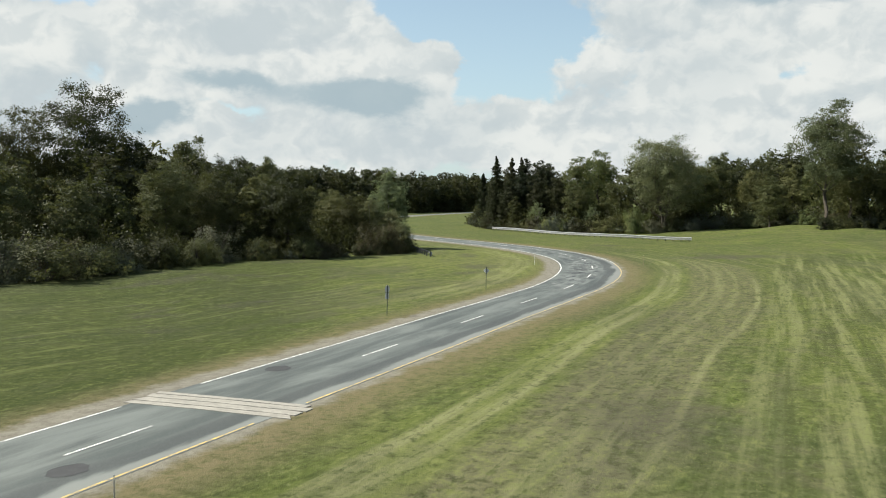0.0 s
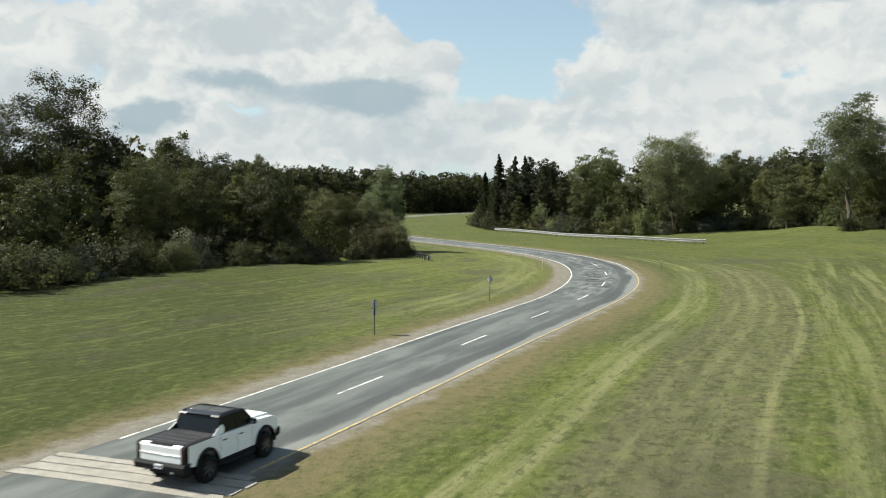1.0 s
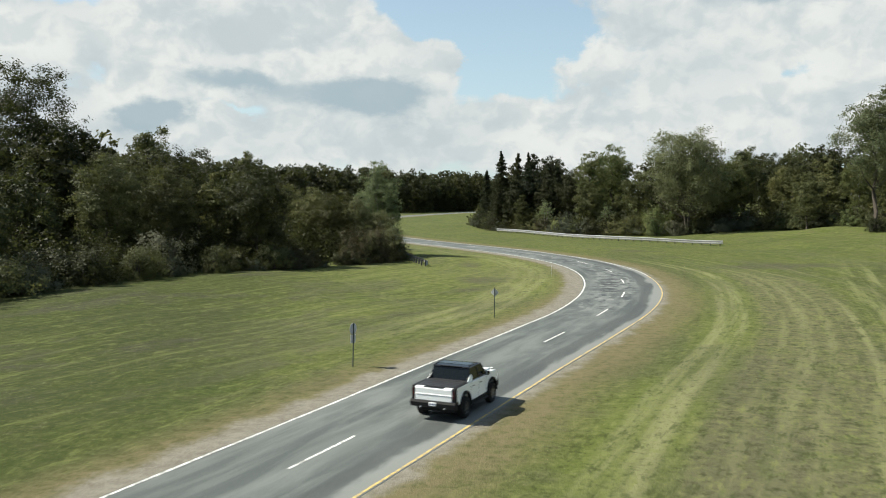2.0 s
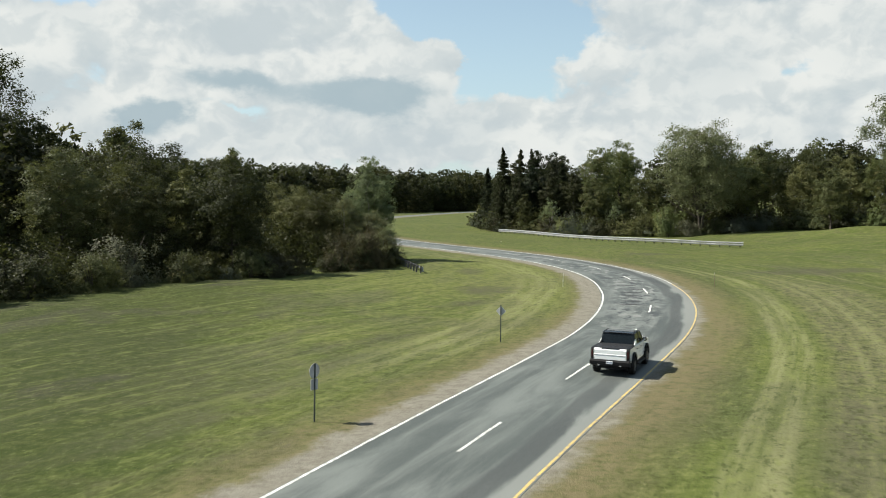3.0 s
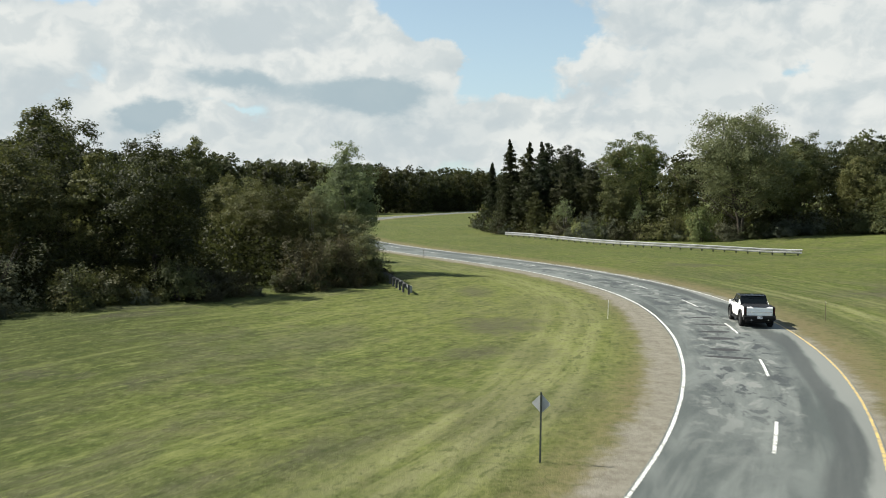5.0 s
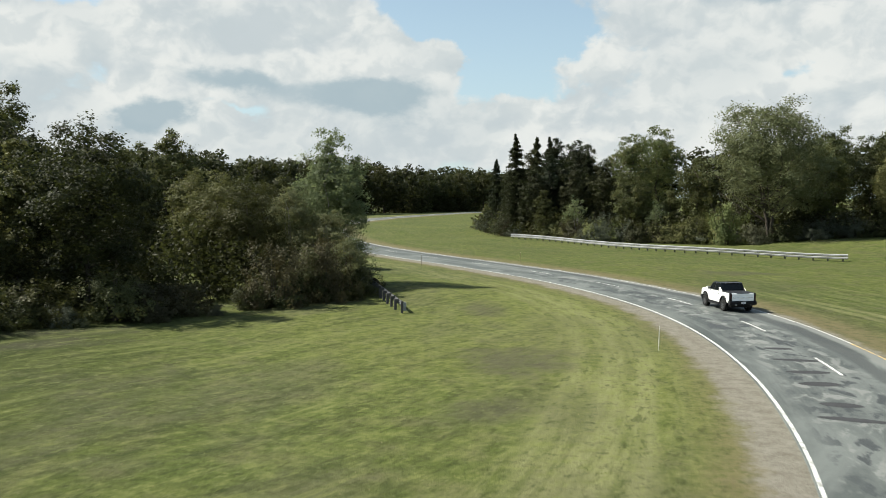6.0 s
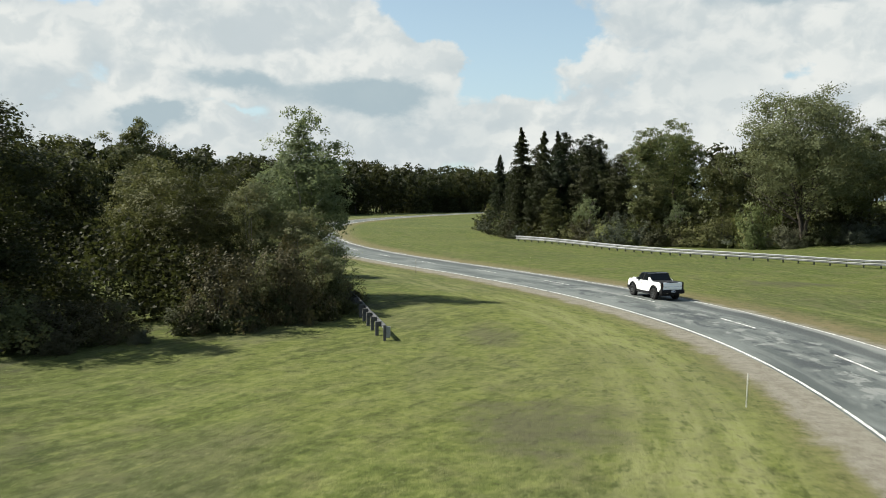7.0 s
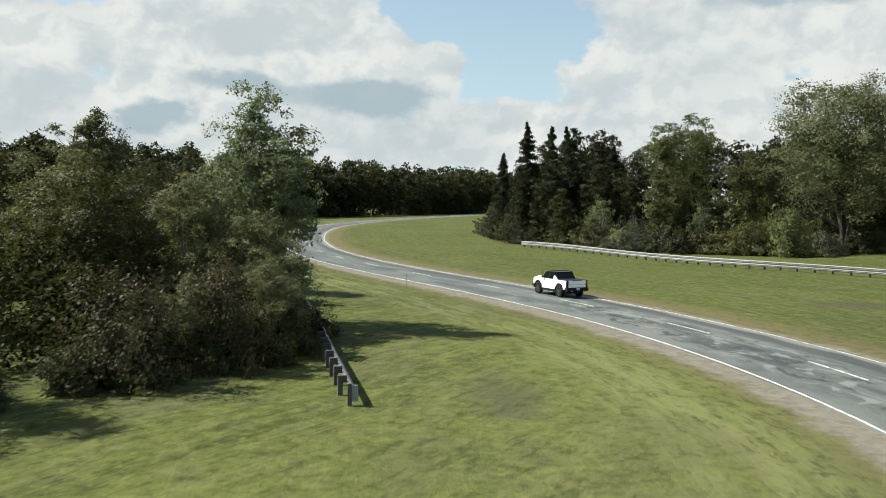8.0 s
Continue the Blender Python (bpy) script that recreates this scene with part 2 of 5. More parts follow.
    l2 = n.m("ADD", n.m("MULTIPLY", sx, 0.36), n.m("MULTIPLY", sy, 0.93))
    beyond = n.m("MULTIPLY", n.m("MULTIPLY", n.ramp(q2, 21.0, 24.5), n.ramp(off, 12.0, 17.0)), n.ramp(sy, 165.0, 120.0))
    sw = n.noise(n.xyz(q2, n.m("MULTIPLY", l2, 0.035), 12.0), 0.95, 4, 0.60)
    green = n.mix(n.m("MULTIPLY", beyond, n.ramp(sw, 0.48, 0.66, 0.0, 0.62)), green, (0.142, 0.146, 0.066))
    green = n.mix(n.m("MULTIPLY", beyond, n.ramp(sw, 0.46, 0.36, 0.0, 0.60)), green, (0.036, 0.044, 0.013))
    # loose cuttings and dark scuffs, drawn out along the rows
    da = n.noise(n.xyz(rowq, n.m("MULTIPLY", rowl, 0.30), 5.0), 2.3, 4, 0.70)
    db = n.noise(n.xyz(off, n.m("MULTIPLY", along, 0.30), 5.0), 2.3, 4, 0.70)
    dash = n.n("ShaderNodeMix", {0: inside, 2: db, 3: da})
    green = n.mix(n.ramp(dash, 0.53, 0.68, 0.0, 0.42), green, (0.136, 0.146, 0.050))
    green = n.mix(n.ramp(dash, 0.47, 0.34, 0.0, 0.60), green, (0.026, 0.035, 0.009))
    # flecks of dry and dark blades
    speck = n.noise(p, 3.1, 6, 0.78)
    green = n.mix(n.ramp(speck, 0.55, 0.70, 0.0, 0.55), green, (0.152, 0.158, 0.072))
    green = n.mix(n.ramp(speck, 0.45, 0.31, 0.0, 0.60), green, (0.022, 0.029, 0.009))
    # worn brown patches: on the outer meadow and inside the bend
    for cx, cy, rx, ry, much in ((46.0, 143.0, 13.0, 5.0, 0.75), (4.5, 123.0, 3.4, 5.0, 0.85), (2.2, 112.0, 2.5, 3.0, 0.6), (33.0, 173.5, 6.0, 3.0, 0.7), (3.8, 142.0, 2.4, 3.4, 0.6), (9.0, 40.0, 5.0, 7.0, 0.5)):
        ax = n.m("DIVIDE", n.m("SUBTRACT", sx, cx), rx)
        ay = n.m("DIVIDE", n.m("SUBTRACT", sy, cy), ry)
        worn = n.m("EXPONENT", n.m("MULTIPLY", n.m("ADD", n.m("MULTIPLY", ax, ax), n.m("MULTIPLY", ay, ay)), -1.0))
        worn = n.m("MULTIPLY", n.ramp(n.m("ADD", worn, n.m("ADD", n.m("MULTIPLY", n.m("SUBTRACT", mid, 0.5), 1.5), n.m("MULTIPLY", n.m("SUBTRACT", clump, 0.5), 1.3))), 0.25, 1.0), much * 0.75)
        green = n.mix(worn, green, (0.048, 0.043, 0.033))
    # bleached verge and gravel beside the road
    wob = n.m("MULTIPLY", n.m("SUBTRACT", mid, 0.5), 3.4)
    wob = n.m("ADD", wob, n.m("MULTIPLY", n.m("SUBTRACT", fine, 0.5), 1.6))
    edge = n.m("ABSOLUTE", off)
    dist = n.m("ADD", edge, wob)
    tan = n.mix(n.ramp(tuft, 0.3, 0.7), (0.131, 0.109, 0.064), (0.091, 0.078, 0.039))
    tan = n.mix(n.ramp(fine, 0.52, 0.75, 0.0, 0.6), tan, (0.054, 0.059, 0.023))
    verge = n.m("MULTIPLY", n.m("MULTIPLY", n.ramp(dist, 8.6, 5.0), n.ramp(clump, 0.36, 0.56, 0.45, 1.0)), n.n("ShaderNodeMapRange", [n.noise(n.xyz(off, n.m("MULTIPLY", along, 0.2), 5.0), 0.5, 3), 0.25, 0.55, 0.55, 1.0]))
    col = n.mix(verge, green, tan)
    grav = n.mix(n.ramp(n.m("ADD", n.m("MULTIPLY", tuft, 0.5), n.m("MULTIPLY", clump, 0.5)), 0.36, 0.62), (0.105, 0.094, 0.074), (0.181, 0.168, 0.142))
    inner = n.ramp(off, 0.5, -0.5)
    far_edge = n.m("ADD", n.m("MULTIPLY", inner, n.m("ADD", n.m("MULTIPLY", n.m("MULTIPLY", n.ramp(sy, 92.0, 122.0), n.ramp(sy, 240.0, 180.0)), 1.1), 1.15)), 4.15)
    near = n.m("SUBTRACT", n.m("ADD", edge, n.m("MULTIPLY", wob, 0.75)), far_edge)
    col = n.mix(n.ramp(near, 0.55, -0.55), col, grav)
    h = n.m("ADD", n.m("MULTIPLY", fine, 0.6), n.m("ADD", n.m("MULTIPLY", tuft, 0.4), n.m("MULTIPLY", mid, 1.2)))
    surface(n, col, 0.95, normal=n.bump(h, 0.55, 0.16), spec=0.08)
    return mat


def make_asphalt():
    mat, n = material("worn_asphalt")
    p, off, along = n.obj(), n.attr("off"), n.attr("along")
    lane = n.xyz(off, n.m("MULTIPLY", along, 0.06), 0.0)
    blot = n.noise(n.xyz(off, n.m("MULTIPLY", along, 0.22), 7.0), 0.40, 6, 0.62, 0.6)
    streak = n.noise(lane, 1.3, 4, 0.6)
    grit = n.noise(p, 30.0, 3, 0.7)
    c = n.mix(n.ramp(blot, 0.38, 0.66), (0.044, 0.051, 0.049), (0.106, 0.115, 0.110))
    c = n.mix(n.ramp(streak, 0.45, 0.75, 0.0, 0.6), c, (0.129, 0.138, 0.131))
    # dark band where old sealing shows, close to the outer edge
    seal = n.m("MULTIPLY", n.ramp(n.m("ABSOLUTE", n.m("SUBTRACT", n.m("ADD", off, n.m("MULTIPLY", n.m("SUBTRACT", blot, 0.5), 2.4)), 2.2)), 0.75, 0.35), 0.75)
    c = n.mix(seal, c, (0.035, 0.038, 0.038))
    pale = n.ramp(n.m("ADD", off, n.m("MULTIPLY", n.m("SUBTRACT", blot, 0.5), 1.6)), 2.7, 3.05)
    c = n.mix(n.m("MULTIPLY", pale, 0.75), c, (0.157, 0.162, 0.152))
    # patched and shoved surface in the bend
    bend = n.m("MULTIPLY", n.ramp(n.m("ABSOLUTE", n.m("SUBTRACT", along, BEND + 18.0)), 54.0, 34.0), n.ramp(n.m("ABSOLUTE", n.m("ADD", off, 1.0)), 3.0, 1.4))
    rip = n.noise(n.xyz(off, n.m("MULTIPLY", along, 0.5), 3.0), 0.95, 5, 0.62, 0.5)
    c = n.mix(n.m("MULTIPLY", bend, n.ramp(rip, 0.54, 0.60)), c, (0.032, 0.036, 0.038))
    c = n.mix(n.m("MULTIPLY", bend, n.ramp(rip, 0.46, 0.38)), c, (0.145, 0.150, 0.143))
    c = n.mix(n.ramp(grit, 0.35, 0.75, 0.0, 0.25), c, (0.162, 0.168, 0.165))
    surface(n, c, n.m("ADD", n.m("MULTIPLY", blot, 0.2), 0.62), normal=n.bump(grit, 0.3, 0.01), spec=0.2)
    return mat


def make_paint(name, colour):
    mat, n = material(name)
    p = n.obj()
    wear = n.m("ADD", n.m("MULTIPLY", n.noise(p, 3.0, 5, 0.7), 0.6), n.m("MULTIPLY", n.noise(p, 28.0, 3, 0.7), 0.4))
    c = n.mix(n.ramp(wear, 0.43, 0.62), colour, (0.13, 0.13, 0.12))
    surface(n, c, 0.7, spec=0.3)
    return mat


def make_leaf(name, dark, light, through, turned=None, glow=0.28, tint=1.0):
    mat, n = material(name)
    r = n.n("ShaderNodeNewGeometry", out=8)
    o = n.n("ShaderNodeObjectInfo", out=5)
    big = n.noise(n.obj(), 0.35, 2, 0.5)
    k = n.m("ADD", n.m("MULTIPLY", r, 0.38), n.m("MULTIPLY", n.ramp(big, 0.3, 0.7), 0.62))
    c = n.mix(k, dark, light)
    c = n.mix(n.ramp(o, 0.15, 1.0, 0.0, 0.7 * tint), c, [a * 0.75 + b * 0.25 for a, b in zip(light, (0.16, 0.12, 0.03))])
    c = n.mix(n.ramp(n.m("FRACT", n.m("MULTIPLY", o, 7.3)), 0.25, 1.0, 0.0, 0.7 * tint), c, [a * 0.6 for a in dark])
    if turned:
        c = n.mix(n.ramp(n.m("ADD", n.m("MULTIPLY", r, 0.4), big), 0.86, 1.0, 0.0, 0.8), c, turned)
    d = n.n("ShaderNodeBsdfPrincipled", {"Base Color": c, "Roughness": 0.6, "Specular IOR Level": 0.12})
    t = n.n("ShaderNodeBsdfTranslucent", {"Color": n.mix(0.5, c, through)})
    n.out(n.n("ShaderNodeMixShader", [glow, d, t]))
    return mat


def make_bark(name, a, b, scale=3.0):
    mat, n = material(name)
    p = n.v("MULTIPLY", n.obj(), (1.0, 1.0, 0.25))
    k = n.noise(p, scale * 3, 5, 0.65)
    surface(n, n.mix(n.ramp(k, 0.35, 0.65), a, b), 0.9, normal=n.bump(k, 0.6, 0.03), spec=0.1)
    return mat


GRASS, ASPHALT = make_grass(), None
WHITE_PAINT = make_paint("worn_white_paint", (0.58, 0.58, 0.56))
YELLOW_PAINT = make_paint("worn_yellow_paint", (0.47, 0.335, 0.105))
CONCRETE = plain("weathered_concrete", (0.223, 0.208, 0.183), 0.85, vary=0.22, scale=1.5)
PATCH = plain("fresh_bitumen_patch", (0.031, 0.031, 0.033), 0.8, vary=0.25, scale=2.0)
STEEL = plain("galvanised_steel", (0.25, 0.255, 0.26), 0.5, 0.3, vary=0.15, scale=1.2, spec=0.4)
POST_STEEL = plain("weathered_steel", (0.30, 0.31, 0.31), 0.55, 0.5, vary=0.2)
# darker copy of the steel: the beam's shaded side put into its colour
SHADED_STEEL = plain("shaded_side_steel", (0.085, 0.09, 0.098), 0.65, 0.2, vary=0.2, scale=2.0)
TIMBER = plain("grey_weathered_timber", (0.085, 0.082, 0.08), 0.9, vary=0.3, scale=5)
OAK = make_leaf("oak_leaves", (0.013, 0.017, 0.006), (0.038, 0.045, 0.018), (0.074, 0.086, 0.022))
OLIVE = make_leaf("olive_leaves", (0.031, 0.040, 0.015), (0.083, 0.094, 0.040), (0.149, 0.155, 0.050), (0.106, 0.090, 0.038))
MAPLE = make_leaf("maple_leaves", (0.047, 0.064, 0.022), (0.120, 0.143, 0.056), (0.203, 0.220, 0.064), (0.148, 0.122, 0.046))
WILLOW = make_leaf("willow_leaves", (0.063, 0.081, 0.038), (0.149, 0.168, 0.090), (0.234, 0.234, 0.095))
GREYLEAF = make_leaf("silvery_leaves", (0.071, 0.089, 0.042), (0.153, 0.184, 0.099), (0.192, 0.226, 0.089), glow=0.42, tint=0.25)
PALEOLIVE = make_leaf("pale_olive_leaves", (0.059, 0.068, 0.031), (0.138, 0.147, 0.081), (0.207, 0.216, 0.081), (0.138, 0.093, 0.040), glow=0.4, tint=0.4)
GREYBUSH = make_leaf("dull_grey_leaves", (0.042, 0.050, 0.034), (0.100, 0.109, 0.077), (0.101, 0.113, 0.050))
BROWNLEAF = make_leaf("rusty_leaves", (0.031, 0.030, 0.016), (0.071, 0.067, 0.037), (0.075, 0.065, 0.026), (0.058, 0.046, 0.026))
NEEDLE = make_leaf("spruce_needles", (0.008, 0.014, 0.008), (0.022, 0.030, 0.015), (0.024, 0.037, 0.010))
BARK = make_bark("dark_bark", (0.033, 0.027, 0.022), (0.078, 0.068, 0.057))
PALE_BARK = make_bark("pale_bark", (0.104, 0.098, 0.085), (0.273, 0.260, 0.234))

# ---- the road's line ----
ROAD = [(-96, -150), (-66, -84), (-47, -41), (-29.5, -2), (-20.7, 17.5), (-12.0, 37.2), (-2.9, 57.6), (3.1, 71.3), (8.8, 83.9), (14.2, 96.6), (18.15, 109.5), (20.55, 123.2),
        (21.2, 137.0), (19.5, 150.2), (15.9, 163.0), (10.9, 175.0), (4.4, 187.6), (-3.2, 201.3), (-11.0, 217.4), (-18.0, 236), (-23.5, 258), (-27.6, 283),
        (-31.0, 316), (-31.0, 360), (-18, 430), (18, 541), (62, 630), (120, 720)]


def spline(points, step=0.8):
    """Dense points on a smooth curve through the given ones."""
    p = np.array([points[0], *points, points[-1]], float)
    p[0], p[-1] = 2 * p[1] - p[2], 2 * p[-2] - p[-3]
    made = []
    for a, b, c, d in zip(p, p[1:], p[2:], p[3:]):
        k = max(2, int(np.linalg.norm(c - b) / step))
        for t in np.arange(k) / k:
            made.append(0.5 * (2 * b + (c - a) * t + (2 * a - 5 * b + 4 * c - d) * t * t + (3 * b - a - 3 * c + d) * t ** 3))
    return np.array([*made, p[-2]])


LINE = spline(ROAD)
for _ in range(12):
    LINE[1:-1] = 0.5 * LINE[1:-1] + 0.25 * (LINE[:-2] + LINE[2:])
STEP = np.linalg.norm(np.diff(LINE, axis=0), axis=1)
ALONG = np.concatenate([[0], np.cumsum(STEP)])
TANG = np.gradient(LINE, axis=0)
TANG /= np.linalg.norm(TANG, axis=1)[:, None]


def on_road(s, off=0.0):
    """The place s metres along the road and off metres to the right of its middle, and the heading there."""
    x, y = np.interp(s, ALONG, LINE[:, 0]), np.interp(s, ALONG, LINE[:, 1])
    tx, ty = np.interp(s, ALONG, TANG[:, 0]), np.interp(s, ALONG, TANG[:, 1])
    k = math.hypot(tx, ty)
    tx, ty = tx / k, ty / k
    return x + ty * off, y - tx * off, math.degrees(math.atan2(ty, tx))


def along_at(x, y):
    return float(ALONG[np.argmin((LINE[:, 0] - x) ** 2 + (LINE[:, 1] - y) ** 2)])


def road_coords(xy):
    """Signed distance from the road's middle (right is positive) and place along it, for many points."""
    off, along = np.empty(len(xy)), np.empty(len(xy))
    for i in range(0, len(xy), 4000):
        q = xy[i:i + 4000]
        d = q[:, None, :] - LINE[None, :, :]
        k = np.argmin((d ** 2).sum(2), axis=1)
        e = d[np.arange(len(q)), k]
        side = e[:, 0] * TANG[k, 1] - e[:, 1] * TANG[k, 0]
        off[i:i + 4000] = np.sign(side) * np.sqrt((e ** 2).sum(1))
        along[i:i + 4000] = ALONG[k]
    return off, along


BEND = along_at(19.5, 120)
ASPHALT = make_asphalt()


def sstep(x, a, b):
    t = np.clip((x - a) / (b - a), 0, 1)
    return t * t * (3 - 2 * t)


def height(x, y, off):
    """The lie of the land: level by the road, gently uneven, rising on the far side of the meadow."""
    x, y, off = np.asarray(x, float), np.asarray(y, float), np.abs(np.asarray(off, float))
    away = sstep(off, 5, 22)
    z = away * (0.22 * np.sin(x * 0.11 + 1.3) * np.cos(y * 0.083) + 0.10 * np.sin(x * 0.31 + y * 0.17))
    z = z + 3.0 * sstep(x, 48, 92) * sstep(y, 110, 190) * (1 - 0.6 * sstep(y, 330, 500))
    z = z + 0.9 * np.exp(-((x - 80) / 9) ** 2 - ((y - 204) / 6) ** 2)
    return z - 0.12 + 0.105 * sstep(off, 2.2, 3.4)


def ground_z(x, y):
    off, _ = road_coords(np.array([[x, y]]))
    return float(height(x, y, off)[0])


def mesh_object(name, verts, faces, mat, parent=None, smooth=False):
    me = bpy.data.meshes.new(name)
    me.from_pydata([tuple(v) for v in verts], [], faces)
    me.materials.append(mat)
    if smooth:
        me.shade_smooth()
    ob = new(name, me)
    ob.parent = parent
    return ob


def part(name, bm, mat, parent, label="", smooth=False):
    """Links a bmesh as one mesh object under a thing or a part."""
    me = bpy.data.meshes.new(name)
    bmesh.ops.recalc_face_normals(bm, faces=bm.faces)
    bm.to_mesh(me)
    bm.free()
    me.materials.append(mat)
    if smooth:
        me.shade_smooth()
    ob = new(name, me)
    ob.parent = parent
    if label:
        tagged(ob, label)
    return ob


def thing(name, m, label, category, group=""):
    ob = new(name)
    ob.matrix_world = m
    ob.empty_display_size = 0.2
    return tagged(ob, label, category, group)


def add_float(me, name, values):
    me.attributes.new(name, "FLOAT", "POINT").data.foreach_set("value", np.asarray(values, np.float32))


# ---- ground ----
def stretch(lo, hi, step, far):
    mid = list(np.arange(lo, hi + 0.1, step))
    a, d = [], step
    while mid[0] - sum(a) > -far:
        d *= 1.25
        a.append(d)
    b, d = [], step
    while mid[-1] + sum(b) < far:
        d *= 1.25
        b.append(d)
    return np.array([*(mid[0] - np.cumsum(a))[::-1], *mid, *(mid[-1] + np.cumsum(b))])


def make_ground():
    gx, gy = stretch(-70, 100, 1.0, 3500), stretch(10, 270, 1.0, 3800)
    xx, yy = np.meshgrid(gx, gy)
    xy = np.stack([xx.ravel(), yy.ravel()], 1)
    off, along = road_coords(xy)
    z = height(xy[:, 0], xy[:, 1], off)
    nx, ny = len(gx), len(gy)
    i = (np.arange(ny - 1)[:, None] * nx + np.arange(nx - 1)[None, :]).ravel()
    faces = np.stack([i, i + 1, i + nx + 1, i + nx], 1).tolist()
    ob = mesh_object("ground", np.column_stack([xy, z]), faces, GRASS, smooth=True)
    add_float(ob.data, "off", off)
    add_float(ob.data, "along", along)
    return tagged(ob, "mown green meadow with bleached verges beside the road", "ground", kind="structure")


make_ground()


WIDE_S = [0.0, along_at(12.0, 91), along_at(18.2, 109.5), along_at(21.2, 137), along_at(10.9, 175), along_at(-11, 217), along_at(-27, 283), 2000.0]


def widen(s, o):
    """The inner lane grows wider through the bend."""
    return float(np.interp(s, WIDE_S, (1.0, 1.0, 1.12, 1.22, 1.21, 1.16, 1.0, 1.0) if o < 0 else (1.0, 1.0, 1.05, 1.03, 0.96, 0.98, 1.0, 1.0)))


def ribbon(name, s0, s1, offs, zs, mat, parent, step=1.6, wobble=0.0, seed=0):
    """A strip that follows the road, with the given cross section."""
    rng = random.Random(seed)
    ss = np.linspace(s0, s1, max(2, int((s1 - s0) / step) + 1))
    verts, faces, a_off, a_s = [], [], [], []
    for s in ss:
        for j, (o, z) in enumerate(zip(offs, zs)):
            o2 = o * widen(s, o) + (rng.uniform(-wobble, wobble) if wobble else 0)
            x, y, _ = on_road(s, o2)
            verts.append((x, y, z))
            a_off.append(o2)
            a_s.append(s)
    k = len(offs)
    for i in range(len(ss) - 1):
        for j in range(k - 1):
            faces.append((i * k + j, i * k + j + 1, (i + 1) * k + j + 1, (i + 1) * k + j))
    ob = mesh_object(name, verts, faces, mat, parent)
    add_float(ob.data, "off", a_off)
    add_float(ob.data, "along", a_s)
    return ob


SEND = float(ALONG[-1])
road = ribbon("road", 0, SEND, (-3.90, -3.79, -2.0, 0, 2.0, 3.58, 3.66), (-0.06, 0.0, 0.014, 0.03, 0.014, 0.0, -0.06), ASPHALT, None)
tagged(road, "winding two-lane road of worn grey asphalt", "road", kind="structure")
S_SLAB = along_at(-10.4, 40.8)


def line_strip(name, s0, s1, off, wide, mat, label):
    z0 = 0.03 - abs(off) * 0.0078 + 0.006
    ob = ribbon(name, s0, s1, (off - wide / 2, off + wide / 2), (z0, z0), mat, road, step=1.2, wobble=0.012, seed=int(s0))
    return tagged(ob, label)


line_strip("edge_line", 0, S_SLAB - 2.2, -3.68, 0.12, WHITE_PAINT, "worn white edge line")
line_strip("edge_line", S_SLAB + 3.2, SEND, -3.68, 0.13, WHITE_PAINT, "worn white edge line")
S_TURN = along_at(23, 128)
line_strip("edge_line", 0, S_SLAB - 2.0, 3.48, 0.11, YELLOW_PAINT, "faded yellow edge line")
line_strip("edge_line", S_SLAB + 2.0, S_TURN, 3.48, 0.11, YELLOW_PAINT, "faded yellow edge line")
line_strip("edge_line", S_TURN, SEND, 3.50, 0.11, WHITE_PAINT, "worn white edge line")
DASH0 = along_at(3.2, 71.5)
S_BEFORE = along_at(-12.1, 37.3)
for k in range(-7, 22):
    s = DASH0 + 13.72 * k - (1.5 if k == -1 else 0)
    if k < -1:
        s = S_BEFORE + 13.72 * (k + 2)
    line_strip("centre_dash", s - 4.57, s, 0.0, 0.13, WHITE_PAINT, "white centre line dash")


# ---- trees ----
def leaf_mesh(name, centres, sizes, mat, rng, droop=0.0, long=1.0, out=None):
    """One crown: a small pointed blade for each leaf or spray, turned loosely towards out."""
    k = len(centres)
    n = rng.normal(size=(k, 3))
    if out is not None:
        n = n * 0.42 + out
    n /= np.linalg.norm(n, axis=1)[:, None] + 1e-9
    a = rng.normal(size=(k, 3))
    a[:, 2] = a[:, 2] * 0.7 - droop
    a -= n * (a * n).sum(1)[:, None]
    a /= np.linalg.norm(a, axis=1)[:, None] + 1e-9
    b = np.cross(n, a)
    s = sizes[:, None]
    c = np.asarray(centres)
    v = np.stack([c - a * s * 0.7 * long - b * s * 0.55, c - a * s * 0.5 * long + b * s * 0.6, c + a * s * long], 1).reshape(-1, 3)
    me = bpy.data.meshes.new(name)
    me.vertices.add(3 * k)
    me.vertices.foreach_set("co", v.astype(np.float32).ravel())
    me.loops.add(3 * k)
    me.loops.foreach_set("vertex_index", np.arange(3 * k, dtype=np.int32))
    me.polygons.add(k)
    me.polygons.foreach_set("loop_start", np.arange(0, 3 * k, 3, dtype=np.int32))
    me.update(calc_edges=True)
    me.materials.append(mat)
    return me


def tube(bm, pts, radii, sides=6):
    rings = []
    for i, (p, r) in enumerate(zip(pts, radii)):
        d = Vector(pts[min(i + 1, len(pts) - 1)]) - Vector(pts[max(i - 1, 0)])
        q = d.to_track_quat("Z", "Y")
        rings.append([bm.verts.new(Vector(p) + q @ Vector((r * math.cos(t), r * math.sin(t), 0))) for t in [2 * math.pi * j / sides for j in range(sides)]])
    for a, b in zip(rings, rings[1:]):
        for j in range(sides):
            bm.faces.new((a[j], a[(j + 1) % sides], b[(j + 1) % sides], b[j]))
    bm.faces.new(rings[-1])


